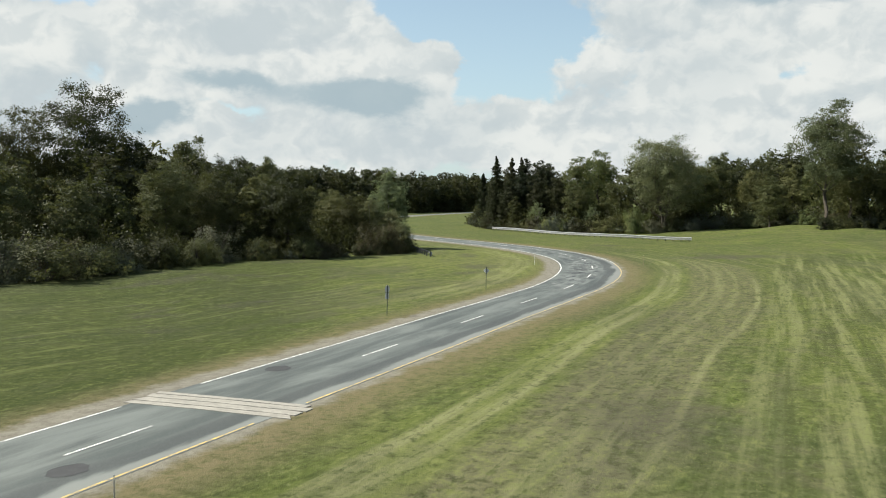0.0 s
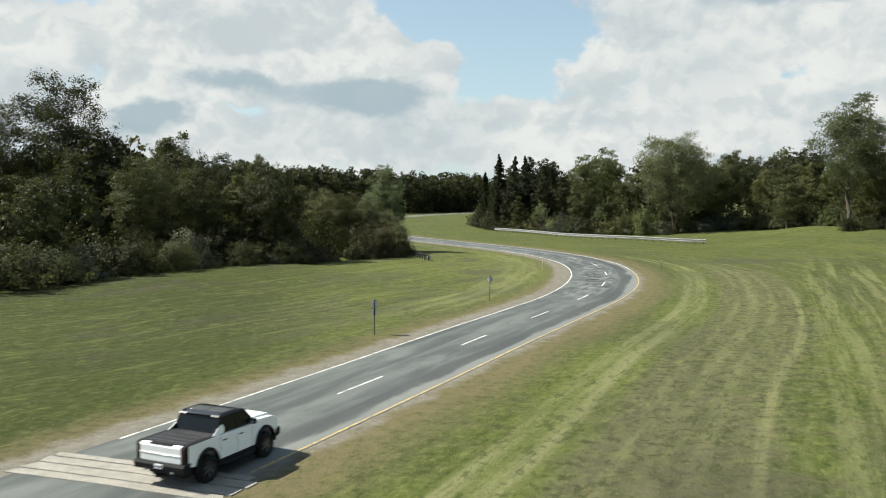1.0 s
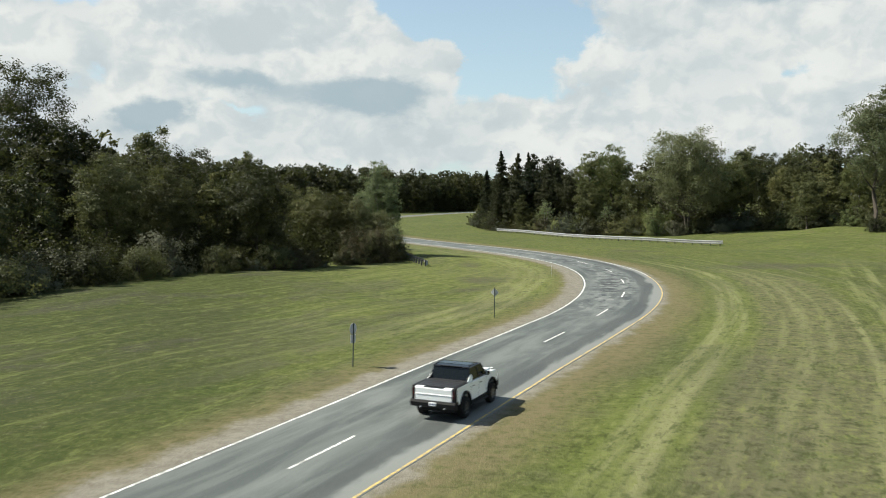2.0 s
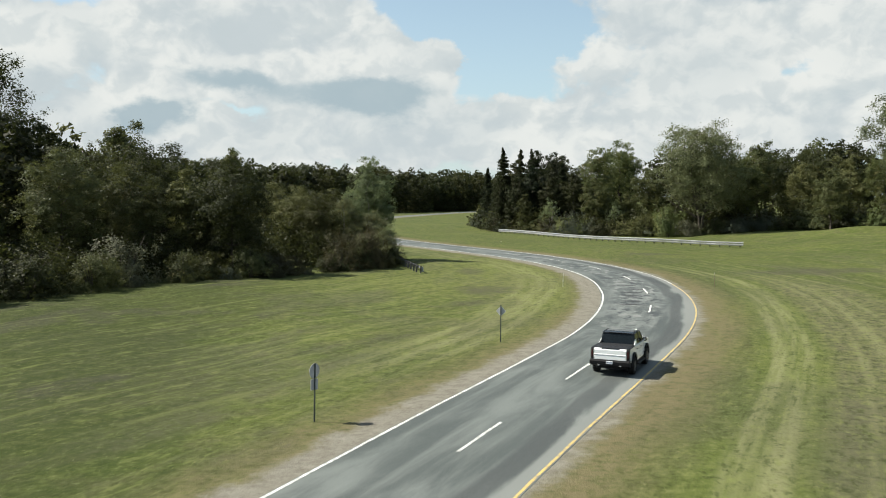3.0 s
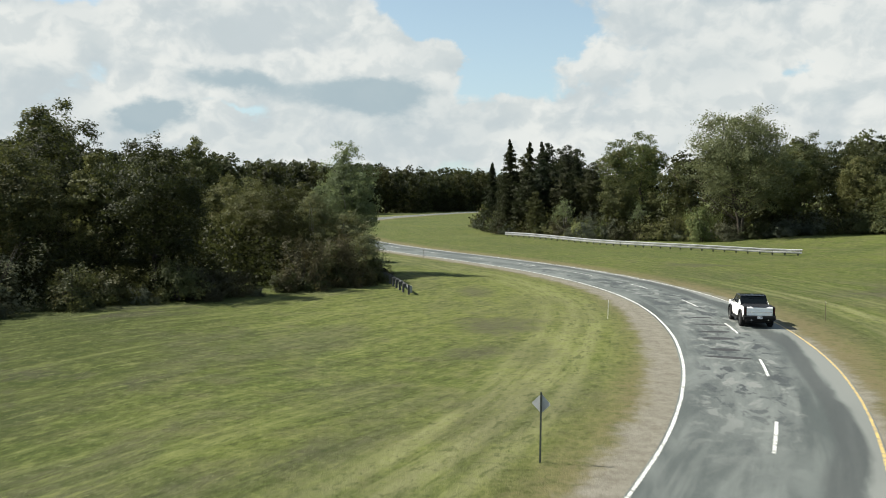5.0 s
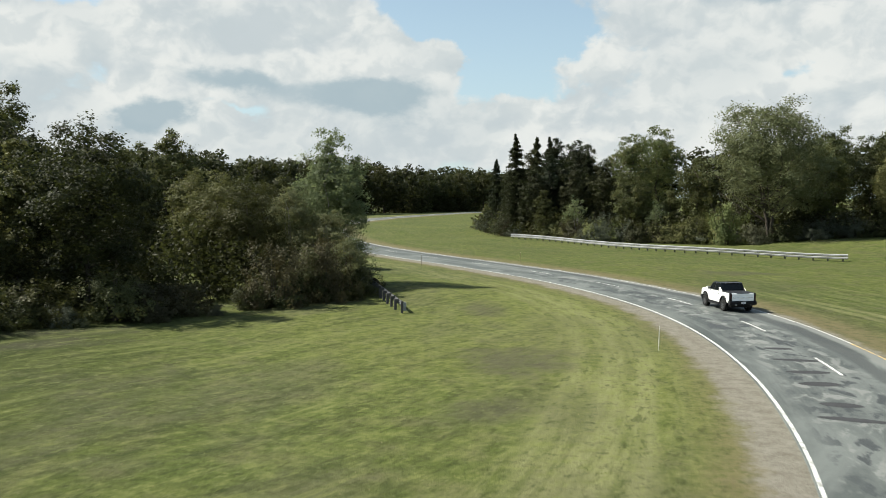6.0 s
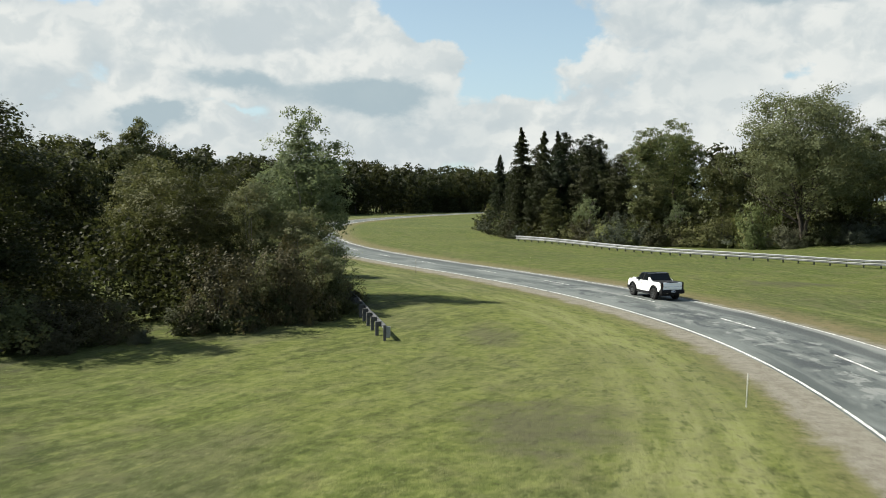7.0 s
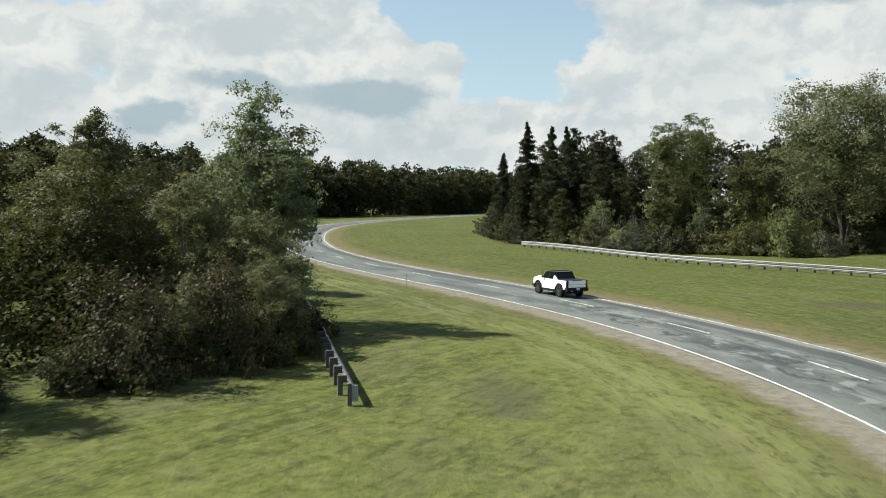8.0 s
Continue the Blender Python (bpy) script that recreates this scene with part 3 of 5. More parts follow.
def limbs(bm, rng, h, r, base, stems, spread, thick, reach=0.85):
    """Trunk or stems with boughs; gives the boughs' ends."""
    ends = []
    for st in range(stems):
        ang = rng.uniform(0, 6.28)
        lean = spread * (0.3 + 0.7 * rng.random()) if stems > 1 else spread * 0.15
        top = np.array([math.cos(ang) * lean * r, math.sin(ang) * lean * r, h * rng.uniform(0.76, 0.90)])
        n = 6
        pts = []
        for i in range(n + 1):
            t = i / n
            p = top * np.array([t ** 1.3, t ** 1.3, t]) + np.array([*(rng.normal(size=2) * 0.025 * h * t), -0.25 if i == 0 else 0])
            pts.append(p)
        th = thick * (1.0 if stems == 1 else 0.62)
        tube(bm, pts, [th * (1.25 if i == 0 else 1 - 0.86 * i / n) for i in range(n + 1)], 7)
        ends.append(pts[-1])
        for b in range(9 if stems == 1 else 5):
            t = rng.uniform(base * 0.9, 0.92)
            i = min(n - 1, int(t * n))
            p0 = pts[i] + (pts[i + 1] - pts[i]) * (t * n - i)
            a2 = rng.uniform(0, 6.28)
            out = r * reach * math.sqrt(max(0.08, 1 - ((t - base) / (1.05 - base)) ** 2)) * rng.uniform(0.6, 1.0)
            p2 = np.array([math.cos(a2) * out, math.sin(a2) * out, 0]) * 0.95 + np.array([p0[0], p0[1], p0[2] + out * rng.uniform(0.35, 0.9)])
            p2[2] = min(p2[2], h * 0.93)
            p1 = (p0 + p2) / 2 + np.array([0, 0, -0.06 * out]) + rng.normal(size=3) * 0.05 * out
            r0 = th * (1 - 0.8 * t) * 0.55
            tube(bm, [p0, p1, p2], [r0, r0 * 0.6, r0 * 0.2], 5)
            ends.append(p2)
            ends.append(p1 + (p2 - p1) * 0.4)
    return ends


def make_tree(kind, h, r, base, leaf_mat, bark, seed, count, size, stems=1, gaps=0.35, lobes=16, spread=0.6, label="", thick=None):
    """A broadleaved tree: stem, boughs, and a crown of sprays gathered in lobes with gaps between."""
    rng = np.random.default_rng(seed)
    root = thing(kind, pose(0, 0, 0), label or "broadleaved tree in dark late-summer leaf", "tree")
    bm = bmesh.new()
    ends = limbs(bm, rng, h, r, base, stems, spread, thick or h * 0.017)
    part("trunk", bm, bark, root, smooth=True)
    # the crown: rounded lobes over an uneven outline, each a cap of small sprays with shade beneath
    cz, rz = h * (base + 1) / 2, h * (1 - base) / 2
    lobes = int(lobes * 1.5)
    u = rng.normal(size=(lobes, 3))
    u /= np.linalg.norm(u, axis=1)[:, None]
    k = rng.uniform(0.52, 0.90, lobes)
    mid = u * k[:, None] * np.array([r, r, rz]) + np.array([0, 0, cz])
    low = mid[:, 2] < cz
    flat = np.linalg.norm(mid[:, :2], axis=1)[:, None] + 1e-6
    mid[low, :2] *= (0.72 * r * k[low, None] / flat[low]).clip(1.0, 3.0)
    rad = r * rng.uniform(0.15, 0.32, lobes)
    drop = np.array([0.18, 0.34, 0.52, 0.72, 0.94, 1.18, 1.42])
    side = rng.normal(size=(7, 2)) * (0.10 + 0.22 * drop[:, None]) * r
    top = np.column_stack([side.clip(-0.6 * r, 0.6 * r), h - r * drop * min(1.0, rz / r)])
    mid, rad = np.concatenate([mid, top]), np.concatenate([rad, r * (0.15 + 0.13 * drop)])
    near = np.array(ends)
    mid, rad = np.concatenate([mid, near]), np.concatenate([rad, r * rng.uniform(0.09, 0.18, len(near))])
    keep = (rng.random(len(mid)) > gaps * 0.5) | ((np.arange(len(mid)) >= lobes) & (np.arange(len(mid)) < lobes + 7))
    mid, rad = mid[keep], rad[keep]
    tufts = int(len(mid) * 12)
    own = rng.choice(len(mid), tufts, p=rad ** 2 / (rad ** 2).sum())
    u = rng.normal(size=(tufts, 3))
    u[:, 2] += 0.50
    u /= np.linalg.norm(u, axis=1)[:, None]
    cents = mid[own] + u * (rad[own] * rng.uniform(0.70, 1.08, tufts))[:, None] * np.array([1, 1, 0.8])
    # a few loose sprays inside, which knit the lobes together
    fill = int(tufts * 0.22)
    q = rng.normal(size=(fill, 3))
    q /= np.linalg.norm(q, axis=1)[:, None]
    wave = np.array([noise.noise(Vector(e) * 1.7 + Vector((seed * 3.7, 0, 0))) for e in q])
    soft = q * ((rng.random(fill) ** 0.5) * (0.80 + 0.36 * wave))[:, None] * np.array([r, r, rz]) + np.array([0, 0, cz])
    low = soft[:, 2] < cz
    soft[low, :2] *= 1.12
    cents, u = np.concatenate([cents, soft]), np.concatenate([u, q])
    sig = np.concatenate([r * rng.uniform(0.022, 0.055, tufts), r * rng.uniform(0.045, 0.085, fill)])
    tufts += fill
    pick = rng.choice(tufts, count, p=sig ** 2 / (sig ** 2).sum())
    pts = cents[pick] + rng.normal(size=(count, 3)) * sig[pick][:, None] * np.array([1.15, 1.15, 0.75])
    pts[:, 2] = np.maximum(pts[:, 2], 0.2)
    me = leaf_mesh("crown", pts, size * rng.uniform(0.5, 1.25, count), leaf_mat, rng, out=u[pick])
    ob = new("crown", me)
    ob.parent = root
    return root


def make_spruce(h, r, seed, count, size, label="dark green spruce with a pointed top"):
    rng = np.random.default_rng(seed)
    root = thing("spruce", pose(0, 0, 0), label, "tree")
    bm = bmesh.new()
    tube(bm, [(0, 0, -0.2), (0, 0, h * 0.5), (0, 0, h)], [h * 0.015, h * 0.009, 0.02], 7)
    pts, sizes = [], []
    tiers = int(h * 1.5)
    for i in range(tiers):
        t = (i + 0.5) / tiers
        z, rr = h * (0.06 + 0.93 * t), r * (1 - t) ** 0.86 * rng.uniform(0.8, 1.1) + 0.12
        nb = max(5, int(11 * (1 - t) + 4))
        for b in range(nb):
            a = rng.uniform(0, 6.28)
            L = rr * rng.uniform(0.72, 1.1)
            z = h * (0.06 + 0.93 * t) + rng.uniform(-0.5, 0.5) * h / tiers
            if b < 4:
                tube(bm, [(0, 0, z), (math.cos(a) * L, math.sin(a) * L, z - L * 0.25)], [0.03, 0.01], 3)
            k = int(count / tiers / nb * (0.5 + 1.4 * (1 - t))) + 3
            q = rng.random(k) ** 0.7 * L
            pts.append(np.column_stack([math.cos(a) * q + rng.normal(size=k) * 0.16 * L ** 0.5, math.sin(a) * q + rng.normal(size=k) * 0.16 * L ** 0.5, z - q * 0.28 + q ** 2 / (L + 0.1) * 0.12 + rng.normal(size=k) * 0.16]))
            sizes.append(size * rng.uniform(0.6, 1.2, k))
    part("trunk", bm, BARK, root, smooth=True)
    ob = new("crown", leaf_mesh("crown", np.concatenate(pts), np.concatenate(sizes), NEEDLE, rng, 0.4))
    ob.parent = root
    return root


def make_bush(h, r, mat, seed, count, size, label):
    rng = np.random.default_rng(seed)
    root = thing("bush", pose(0, 0, 0), label, "bush")
    bm = bmesh.new()
    for i in range(9):
        a, q = rng.uniform(0, 6.28), rng.uniform(0.2, 0.8) * r
        tube(bm, [(0.1 * math.cos(a), 0.1 * math.sin(a), -0.2), (math.cos(a) * q * 0.5, math.sin(a) * q * 0.5, h * 0.5), (math.cos(a) * q, math.sin(a) * q, h * rng.uniform(0.75, 1.0))], [0.05, 0.035, 0.01], 4)
    part("stem", bm, BARK, root)
    nt = 150
    u = rng.normal(size=(nt, 3))
    u[:, 2] = np.abs(u[:, 2]) * 0.9 + 0.05
    u /= np.linalg.norm(u, axis=1)[:, None]
    wave = np.array([noise.noise(Vector(q) * 2.2 + Vector((seed * 1.7, 0, 0))) for q in u])
    cents = u * (rng.uniform(0.62, 1.0, nt) * (0.90 + 0.70 * wave))[:, None] * np.array([r, r, h])
    sig = r * rng.uniform(0.035, 0.080, nt)
    pick = rng.choice(nt, count, p=sig ** 2 / (sig ** 2).sum())
    pts = cents[pick] + rng.normal(size=(count, 3)) * sig[pick][:, None] * np.array([1.0, 1.0, 1.1])
    pts[:, 2] = np.abs(pts[:, 2]) + 0.05
    ob = new("foliage", leaf_mesh("foliage", pts, size * rng.uniform(0.6, 1.3, count), mat, rng, out=u[pick]))
    ob.parent = root
    return root


def plant(src, x, y, scale=1.0, turn=0.0, sz=None):
    z = ground_z(x, y)
    m = pose(x, y, z, 0, 0, turn) @ Matrix.Diagonal((scale, scale, sz or scale, 1))
    return copy_thing(src, m)


UNDER = {"bushb": [], "bushc": []}


def under(kind, x, y, scale, *_):
    UNDER[kind].append((x, y, scale))


def make_undergrowth(kind, mat, label):
    """Thicket inside the woods, which nobody could count bush by bush: one mass of leaves."""
    rng = np.random.default_rng(len(UNDER[kind]))
    pts, sizes = [], []
    for x, y, s in UNDER[kind]:
        close = x > -52 and y < 172
        nt, k = (110, 2600) if close else (60, 800)
        u = rng.normal(size=(nt, 3))
        u[:, 2] = np.abs(u[:, 2]) * 0.9 + 0.05
        u /= np.linalg.norm(u, axis=1)[:, None]
        cents = u * rng.uniform(0.62, 1.08, nt)[:, None] * np.array([3.6, 3.6, 4.4]) * s
        q = cents[rng.integers(0, nt, k)] + rng.normal(size=(k, 3)) * 0.36 * s
        q[:, 2] = np.abs(q[:, 2]) + 0.05
        pts.append(q + np.array([x, y, ground_z(x, y)]))
        sizes.append((0.16 if close else 0.33) * s * rng.uniform(0.6, 1.3, k))
    ob = new("undergrowth", leaf_mesh("undergrowth", np.concatenate(pts), np.concatenate(sizes), mat, rng))
    tagged(ob, label, "undergrowth", kind="stuff")

SRC = {}
DARK = "broadleaved tree in dense dark green leaf"
for i in range(3):
    SRC["oak%d" % i] = make_tree("tree", 16, 5.8, 0.10, OAK, BARK, 10 + i, 11500, 0.24, lobes=26, label=DARK)
    SRC["oakb%d" % i] = make_tree("tree", 16, 6.0, 0.10, OAK, BARK, 14 + i, 3500, 0.42, lobes=22, label="tree deep in the wood in dark leaf")
    SRC["olive%d" % i] = make_tree("tree", 16, 5.2, 0.08, OLIVE, BARK, 20 + i, 11500, 0.23, lobes=24, gaps=0.42, label="broadleaved tree in olive leaf turning at the tips")
    SRC["oliveb%d" % i] = make_tree("tree", 16, 5.5, 0.08, OLIVE, BARK, 24 + i, 3500, 0.40, lobes=20, gaps=0.42, label="tree deep in the wood in olive leaf")
SRC["tall"] = make_tree("tree", 28, 9.5, 0.25, OAK, BARK, 31, 30000, 0.21, lobes=34, gaps=0.45, label="tall broad-crowned tree above the wood's edge")
SRC["airy"] = make_tree("tree", 22, 6.0, 0.35, OLIVE, BARK, 33, 9700, 0.24, stems=2, lobes=12, gaps=0.7, label="open-crowned tree with light between its boughs")
SRC["cotton"] = make_tree("tree", 28, 8.6, 0.30, WILLOW, BARK, 35, 34000, 0.21, lobes=34, gaps=0.3, label="tall pale green poplar at the meadow's edge")
SRC["willow"] = make_tree("tree", 25.5, 11.0, 0.16, WILLOW, BARK, 36, 44000, 0.22, stems=7, lobes=40, gaps=0.5, spread=0.8, label="broad pale green willow with many leaning stems")
SRC["maple"] = make_tree("tree", 24, 6.6, 0.05, MAPLE, BARK, 37, 21000, 0.22, lobes=30, label="full round maple in yellowish green leaf")
SRC["birch"] = make_tree("tree", 15.2, 3.9, 0.06, GREYLEAF, PALE_BARK, 41, 34000, 0.125, stems=3, lobes=44, gaps=0.58, spread=0.6, label="slender pale tree with silvery leaves at the wood's corner", thick=0.17)
SRC["birch1"] = make_tree("tree", 12, 4.0, 0.05, PALEOLIVE, PALE_BARK, 42, 30000, 0.11, stems=3, lobes=34, gaps=0.5, spread=0.7, label="young tree in olive leaf at the wood's corner", thick=0.14)
SRC["shade"] = make_tree("tree", 14, 5.0, 0.06, OAK, BARK, 43, 28600, 0.13, lobes=36, label=DARK)
SRC["glade"] = make_tree("tree", 14, 4.8, 0.06, OLIVE, BARK, 46, 26000, 0.13, lobes=34, gaps=0.42, label="broadleaved tree in olive leaf turning at the tips")
SRC["cedar"] = make_tree("cedar", 11, 2.6, 0.03, OLIVE, BARK, 44, 11700, 0.144, lobes=24, gaps=0.3, label="narrow dull green cedar in the wood's edge")
SRC["bare"] = make_tree("tree", 10, 3.2, 0.2, GREYLEAF, PALE_BARK, 45, 3300, 0.12, stems=4, lobes=8, gaps=0.7, spread=0.7, label="thin grey sapling with few leaves", thick=0.12)
for i in range(2):
    SRC["spruce%d" % i] = make_spruce(22, 5.4, 50 + i, 27000, 0.18)
SRC["pine"] = make_tree("pine", 21, 5.0, 0.06, NEEDLE, BARK, 55, 16900, 0.216, lobes=30, gaps=0.35, label="dark blunt-topped pine beside the spruces")
for i in range(3):
    SRC["far%d" % i] = make_tree("tree", 22, 7.8, 0.05, OAK, BARK, 60 + i, 2300, 0.70, lobes=22, label="tree of the distant wood in dark green leaf")
BL = ("low olive green bush at the wood's edge", "grey-green leafy shrub at the wood's edge", "rusty brown thicket at the wood's edge")
for i, (mat, lab) in enumerate(zip((OLIVE, GREYBUSH, BROWNLEAF), BL)):
    SRC["bush%d" % i] = make_bush(4.4, 3.6, mat, 70 + i, 6000, 0.12, lab)
SRC["bush3"] = make_bush(4.4, 3.6, OAK, 74, 5200, 0.15, "dark green bush at the wood's edge")

for i, (mat, lab) in enumerate(zip((OLIVE, GREYBUSH, BROWNLEAF, OAK, MAPLE), (*BL, "dark green bush at the wood's edge", "yellowish green leafy bush before the wood"))):
    SRC["lowbush%d" % i] = make_bush(4.4, 3.6, mat, 80 + i, 2800, 0.19, lab)
SRC["bush4"] = make_bush(4.4, 3.6, MAPLE, 77, 5200, 0.14, "yellowish green leafy bush before the wood")

rng = random.Random(5)
# wood on the inner side of the bend: kind, x, y, scale
for k, x, y, s in [
    ("tall", -60, 150, 1.0), ("tall", -71, 148, 0.86), ("shade", -52, 140, 1.15), ("airy", -52, 178, 1.0), ("shade", -44, 143, 1.15), ("glade", -42, 132, 1.08),
    ("shade", -38, 150, 1.2), ("glade", -36, 138, 1.0), ("cedar", -30.5, 140, 1.15), ("oak0", -47, 120, 0.86), ("olive2", -46, 109, 0.72), ("olive0", -56, 110, 0.9),
    ("shade", -25, 139.2, 1.04), ("glade", -20, 155, 0.80), ("oak2", -30, 158, 0.80), ("olive2", -27, 172, 0.72), ("shade", -17, 163, 0.78), ("shade", -16.5, 152, 0.72),
    ("birch", -10.2, 160, 1.0), ("birch1", -13.2, 156.5, 0.80), ("birch1", -9.2, 155, 0.62), ("olive0", -17, 173, 0.66), ("oak1", -24, 188, 0.70), ("olive2", -14.5, 180, 0.55), ("oak0", -31, 199, 0.75), ("airy", -45, 220, 0.9), ("olive1", -36, 176, 0.86), ("oak1", -62, 122, 0.95), ("olive2", -70, 104, 1.1), ("oak1", -83, 100, 1.3),
    ("bare", -6.8, 154.5, 0.55), ("birch1", -7.4, 150.5, 0.42), ("birch1", -10.5, 146.5, 0.38)]:
    plant(SRC[k], x, y, s, rng.uniform(0, 360))
for _ in range(56):
    x, y = rng.uniform(-150, -26), rng.uniform(110, 235)
    if x < -34 - 0.55 * max(0, 150 - y) and x < -30 - (y - 150) * 0.12:
        plant(SRC[("oakb%d" if rng.random() < 0.6 else "oliveb%d") % rng.randrange(3)], x, y, (rng.uniform(0.95, 1.2) if x < -48 else rng.uniform(0.66, 0.82)), rng.uniform(0, 360))
EDGE = [(-100, 28), (-78, 52), (-60, 72), (-47, 90), (-39.5, 105), (-35, 118), (-28, 127.5), (-20.5, 134.5), (-14.0, 139.5), (-8.6, 144.8), (-5.8, 150.0), (-5.6, 157)]
e = spline(EDGE, 1.0)
i = 0.0
while i < len(e) - 1:
    x, y = e[int(i)]
    near = y > 128
    s = rng.uniform(0.45, 0.85) if near else rng.uniform(0.75, 1.35)
    if y > 143:
        s *= 0.75
    k = rng.choice((0, 1, 2, 3, 3)) if y < 136 else rng.choice((2, 2, 0, 3))
    plant(SRC["bush%d" % k], x - rng.uniform(1.0, 3.8) * s, y + rng.uniform(0.6, 2.4), s, rng.uniform(0, 360), s * rng.uniform(0.75, 1.15))
    if rng.random() < 0.8:
        under("bushb", x - rng.uniform(5, 8), y + rng.uniform(3.5, 6.5), rng.uniform(0.9, 1.3), rng.uniform(0, 360))
    if rng.random() < 0.25:
        plant(SRC["bush%d" % rng.choice((0, 1, 3))], x + rng.uniform(-1.0, 0.2), y + rng.uniform(-0.4, 0.8), rng.uniform(0.2, 0.38), rng.uniform(0, 360))
    i += 2.9 * s + 1.2

for k, x, y, s, sz in [(0, -44, 97.5, 1.45, 1.25), (1, -41.5, 106, 0.7, 0.8), (3, -36.8, 113, 1.0, 0.95), (0, -33.5, 119.5, 0.85, 0.9), (2, -50, 90, 1.2, 1.1), (0, -27.5, 128.5, 0.8, 0.85), (2, -12.2, 143.0, 0.85, 1.1), (2, -9.2, 147.2, 0.75, 1.15), (0, -7.4, 151.5, 0.6, 0.9)]:
    plant(SRC["bush%d" % k], x, y, s, rng.uniform(0, 360), sz)
# wood beyond the guard rail
for k, x, y, s in [
    ("spruce0", 15.3, 266, 1.0), ("spruce1", 20.5, 272, 0.98), ("spruce0", 23.8, 276, 1.0), ("pine", 28.8, 268, 1.0), ("pine", 25.6, 274, 1.04), ("pine", 31.5, 274, 0.97), ("pine", 18.6, 270, 0.90), ("pine", 22.6, 262, 0.82), ("spruce1", 12.0, 282, 0.78), ("pine", 18.5, 258, 0.72), ("pine", 32.5, 256, 0.78),
    ("maple", 47, 272, 1.04), ("maple", 40, 264, 0.92), ("willow", 57.5, 231, 1.0), ("olive1", 49, 246, 1.0), ("olive2", 36.5, 248, 0.85), ("olive0", 68, 242, 1.15), ("oak1", 64, 256, 1.25), ("airy", 78, 252, 0.95), ("olive1", 88, 246, 1.1),
    ("cotton", 83, 192, 1.0), ("olive2", 92, 200, 1.2), ("oak0", 101, 205, 1.15), ("olive0", 111, 212, 1.2), ("olive1", 79, 214, 0.8), ("oak2", 121, 208, 1.2), ("olive2", 98, 192, 1.0), ("olive0", 108, 190, 1.1), ("bare", 25.5, 247.5, 0.9), ("bare", 40.5, 243, 0.8), ("pine", 26.0, 256, 0.66), ("pine", 16.0, 276, 0.70), ("spruce1", 30.5, 263, 0.80), ("maple", 96, 226, 0.72), ("maple", 70, 238, 0.72),
    ("olive1", 82, 236, 0.9), ("oak2", 88, 258, 1.15), ("olive0", 95, 240, 1.05), ("oakb0", 101, 262, 1.3), ("oak1", 74, 250, 1.0), ("olive2", 108, 238, 1.15), ("cedar", 20, 252.5, 0.9), ("cedar", 44, 247, 0.9)]:
    plant(SRC[k], x, y, s, rng.uniform(0, 360))
for _ in range(40):
    x, y = rng.uniform(26, 170), rng.uniform(262, 330)
    if y > 276 or x > 60:
        plant(SRC[("oakb%d" if rng.random() < 0.55 else "oliveb%d") % rng.randrange(3)], x, y - (x > 95) * 20, rng.uniform(1.05, 1.4), rng.uniform(0, 360))
EDGE_R = [(10.5, 300), (11.5, 285), (14, 268), (18.5, 254), (25, 245), (33, 240), (42, 236), (50, 233), (58, 230), (66, 229), (74, 224), (82, 215), (90, 199), (100, 190), (118, 186), (140, 182)]
for i, (x, y) in enumerate(spline(EDGE_R, 3.0)):
    s = rng.uniform(0.75, 1.2)
    plant(SRC["lowbush%d" % rng.choice((0, 0, 1, 1, 2, 3, 4))], x + rng.uniform(0, 1.5), y + rng.uniform(1.5, 3.5), s, rng.uniform(0, 360), s * rng.uniform(0.75, 1.1))
    if rng.random() < 0.5:
        s = rng.uniform(0.3, 0.55)
        plant(SRC["lowbush%d" % rng.choice((0, 1, 2, 3))], x + rng.uniform(-1.0, 1.0), y + rng.uniform(0.0, 1.2), s, rng.uniform(0, 360))
    if rng.random() < 0.75:
        s = rng.uniform(1.0, 1.5)
        under(rng.choice(("bushb", "bushc")), x + rng.uniform(1, 3), y + rng.uniform(5, 8), s, rng.uniform(0, 360))

for k, x, y, s, sz in [("bush4", 50.5, 232.5, 1.25, 1.9), ("bush1", 54.5, 229.5, 0.9, 0.85), ("bush3", 60.0, 228.5, 0.8, 0.9), ("bush1", 64.0, 228.0, 0.9, 0.8), ("bush0", 46.0, 236.5, 1.0, 1.35), ("bush3", 82.5, 190.0, 0.7, 0.7), ("bush0", 86.5, 192.0, 0.8, 0.8), ("bush1", 30.0, 244.5, 1.1, 1.3)]:
    plant(SRC[k], x, y, s, rng.uniform(0, 360), sz)

# undergrowth that darkens the woods inside
for _ in range(85):
    x, y = rng.uniform(-95, -14), rng.uniform(108, 205)
    if x < -20 - 0.62 * max(0, 146 - y) and x < -12 - (y - 150) * 0.20:
        under("bushb", x, y, rng.uniform(0.9, 1.5), rng.uniform(0, 360))
for _ in range(40):
    x, y = rng.uniform(16, 120), rng.uniform(240, 290)
    if y > 262 - (x - 16) * 0.5:
        under("bushb", x, y, rng.uniform(0.9, 1.5), rng.uniform(0, 360))

# distant wood behind the far bend: a closed front, and the crowns behind it
def far_front(x):
    return 395 + (x + 90) * 1.35 if x < -34 else 478 + (x + 36) * 1.65


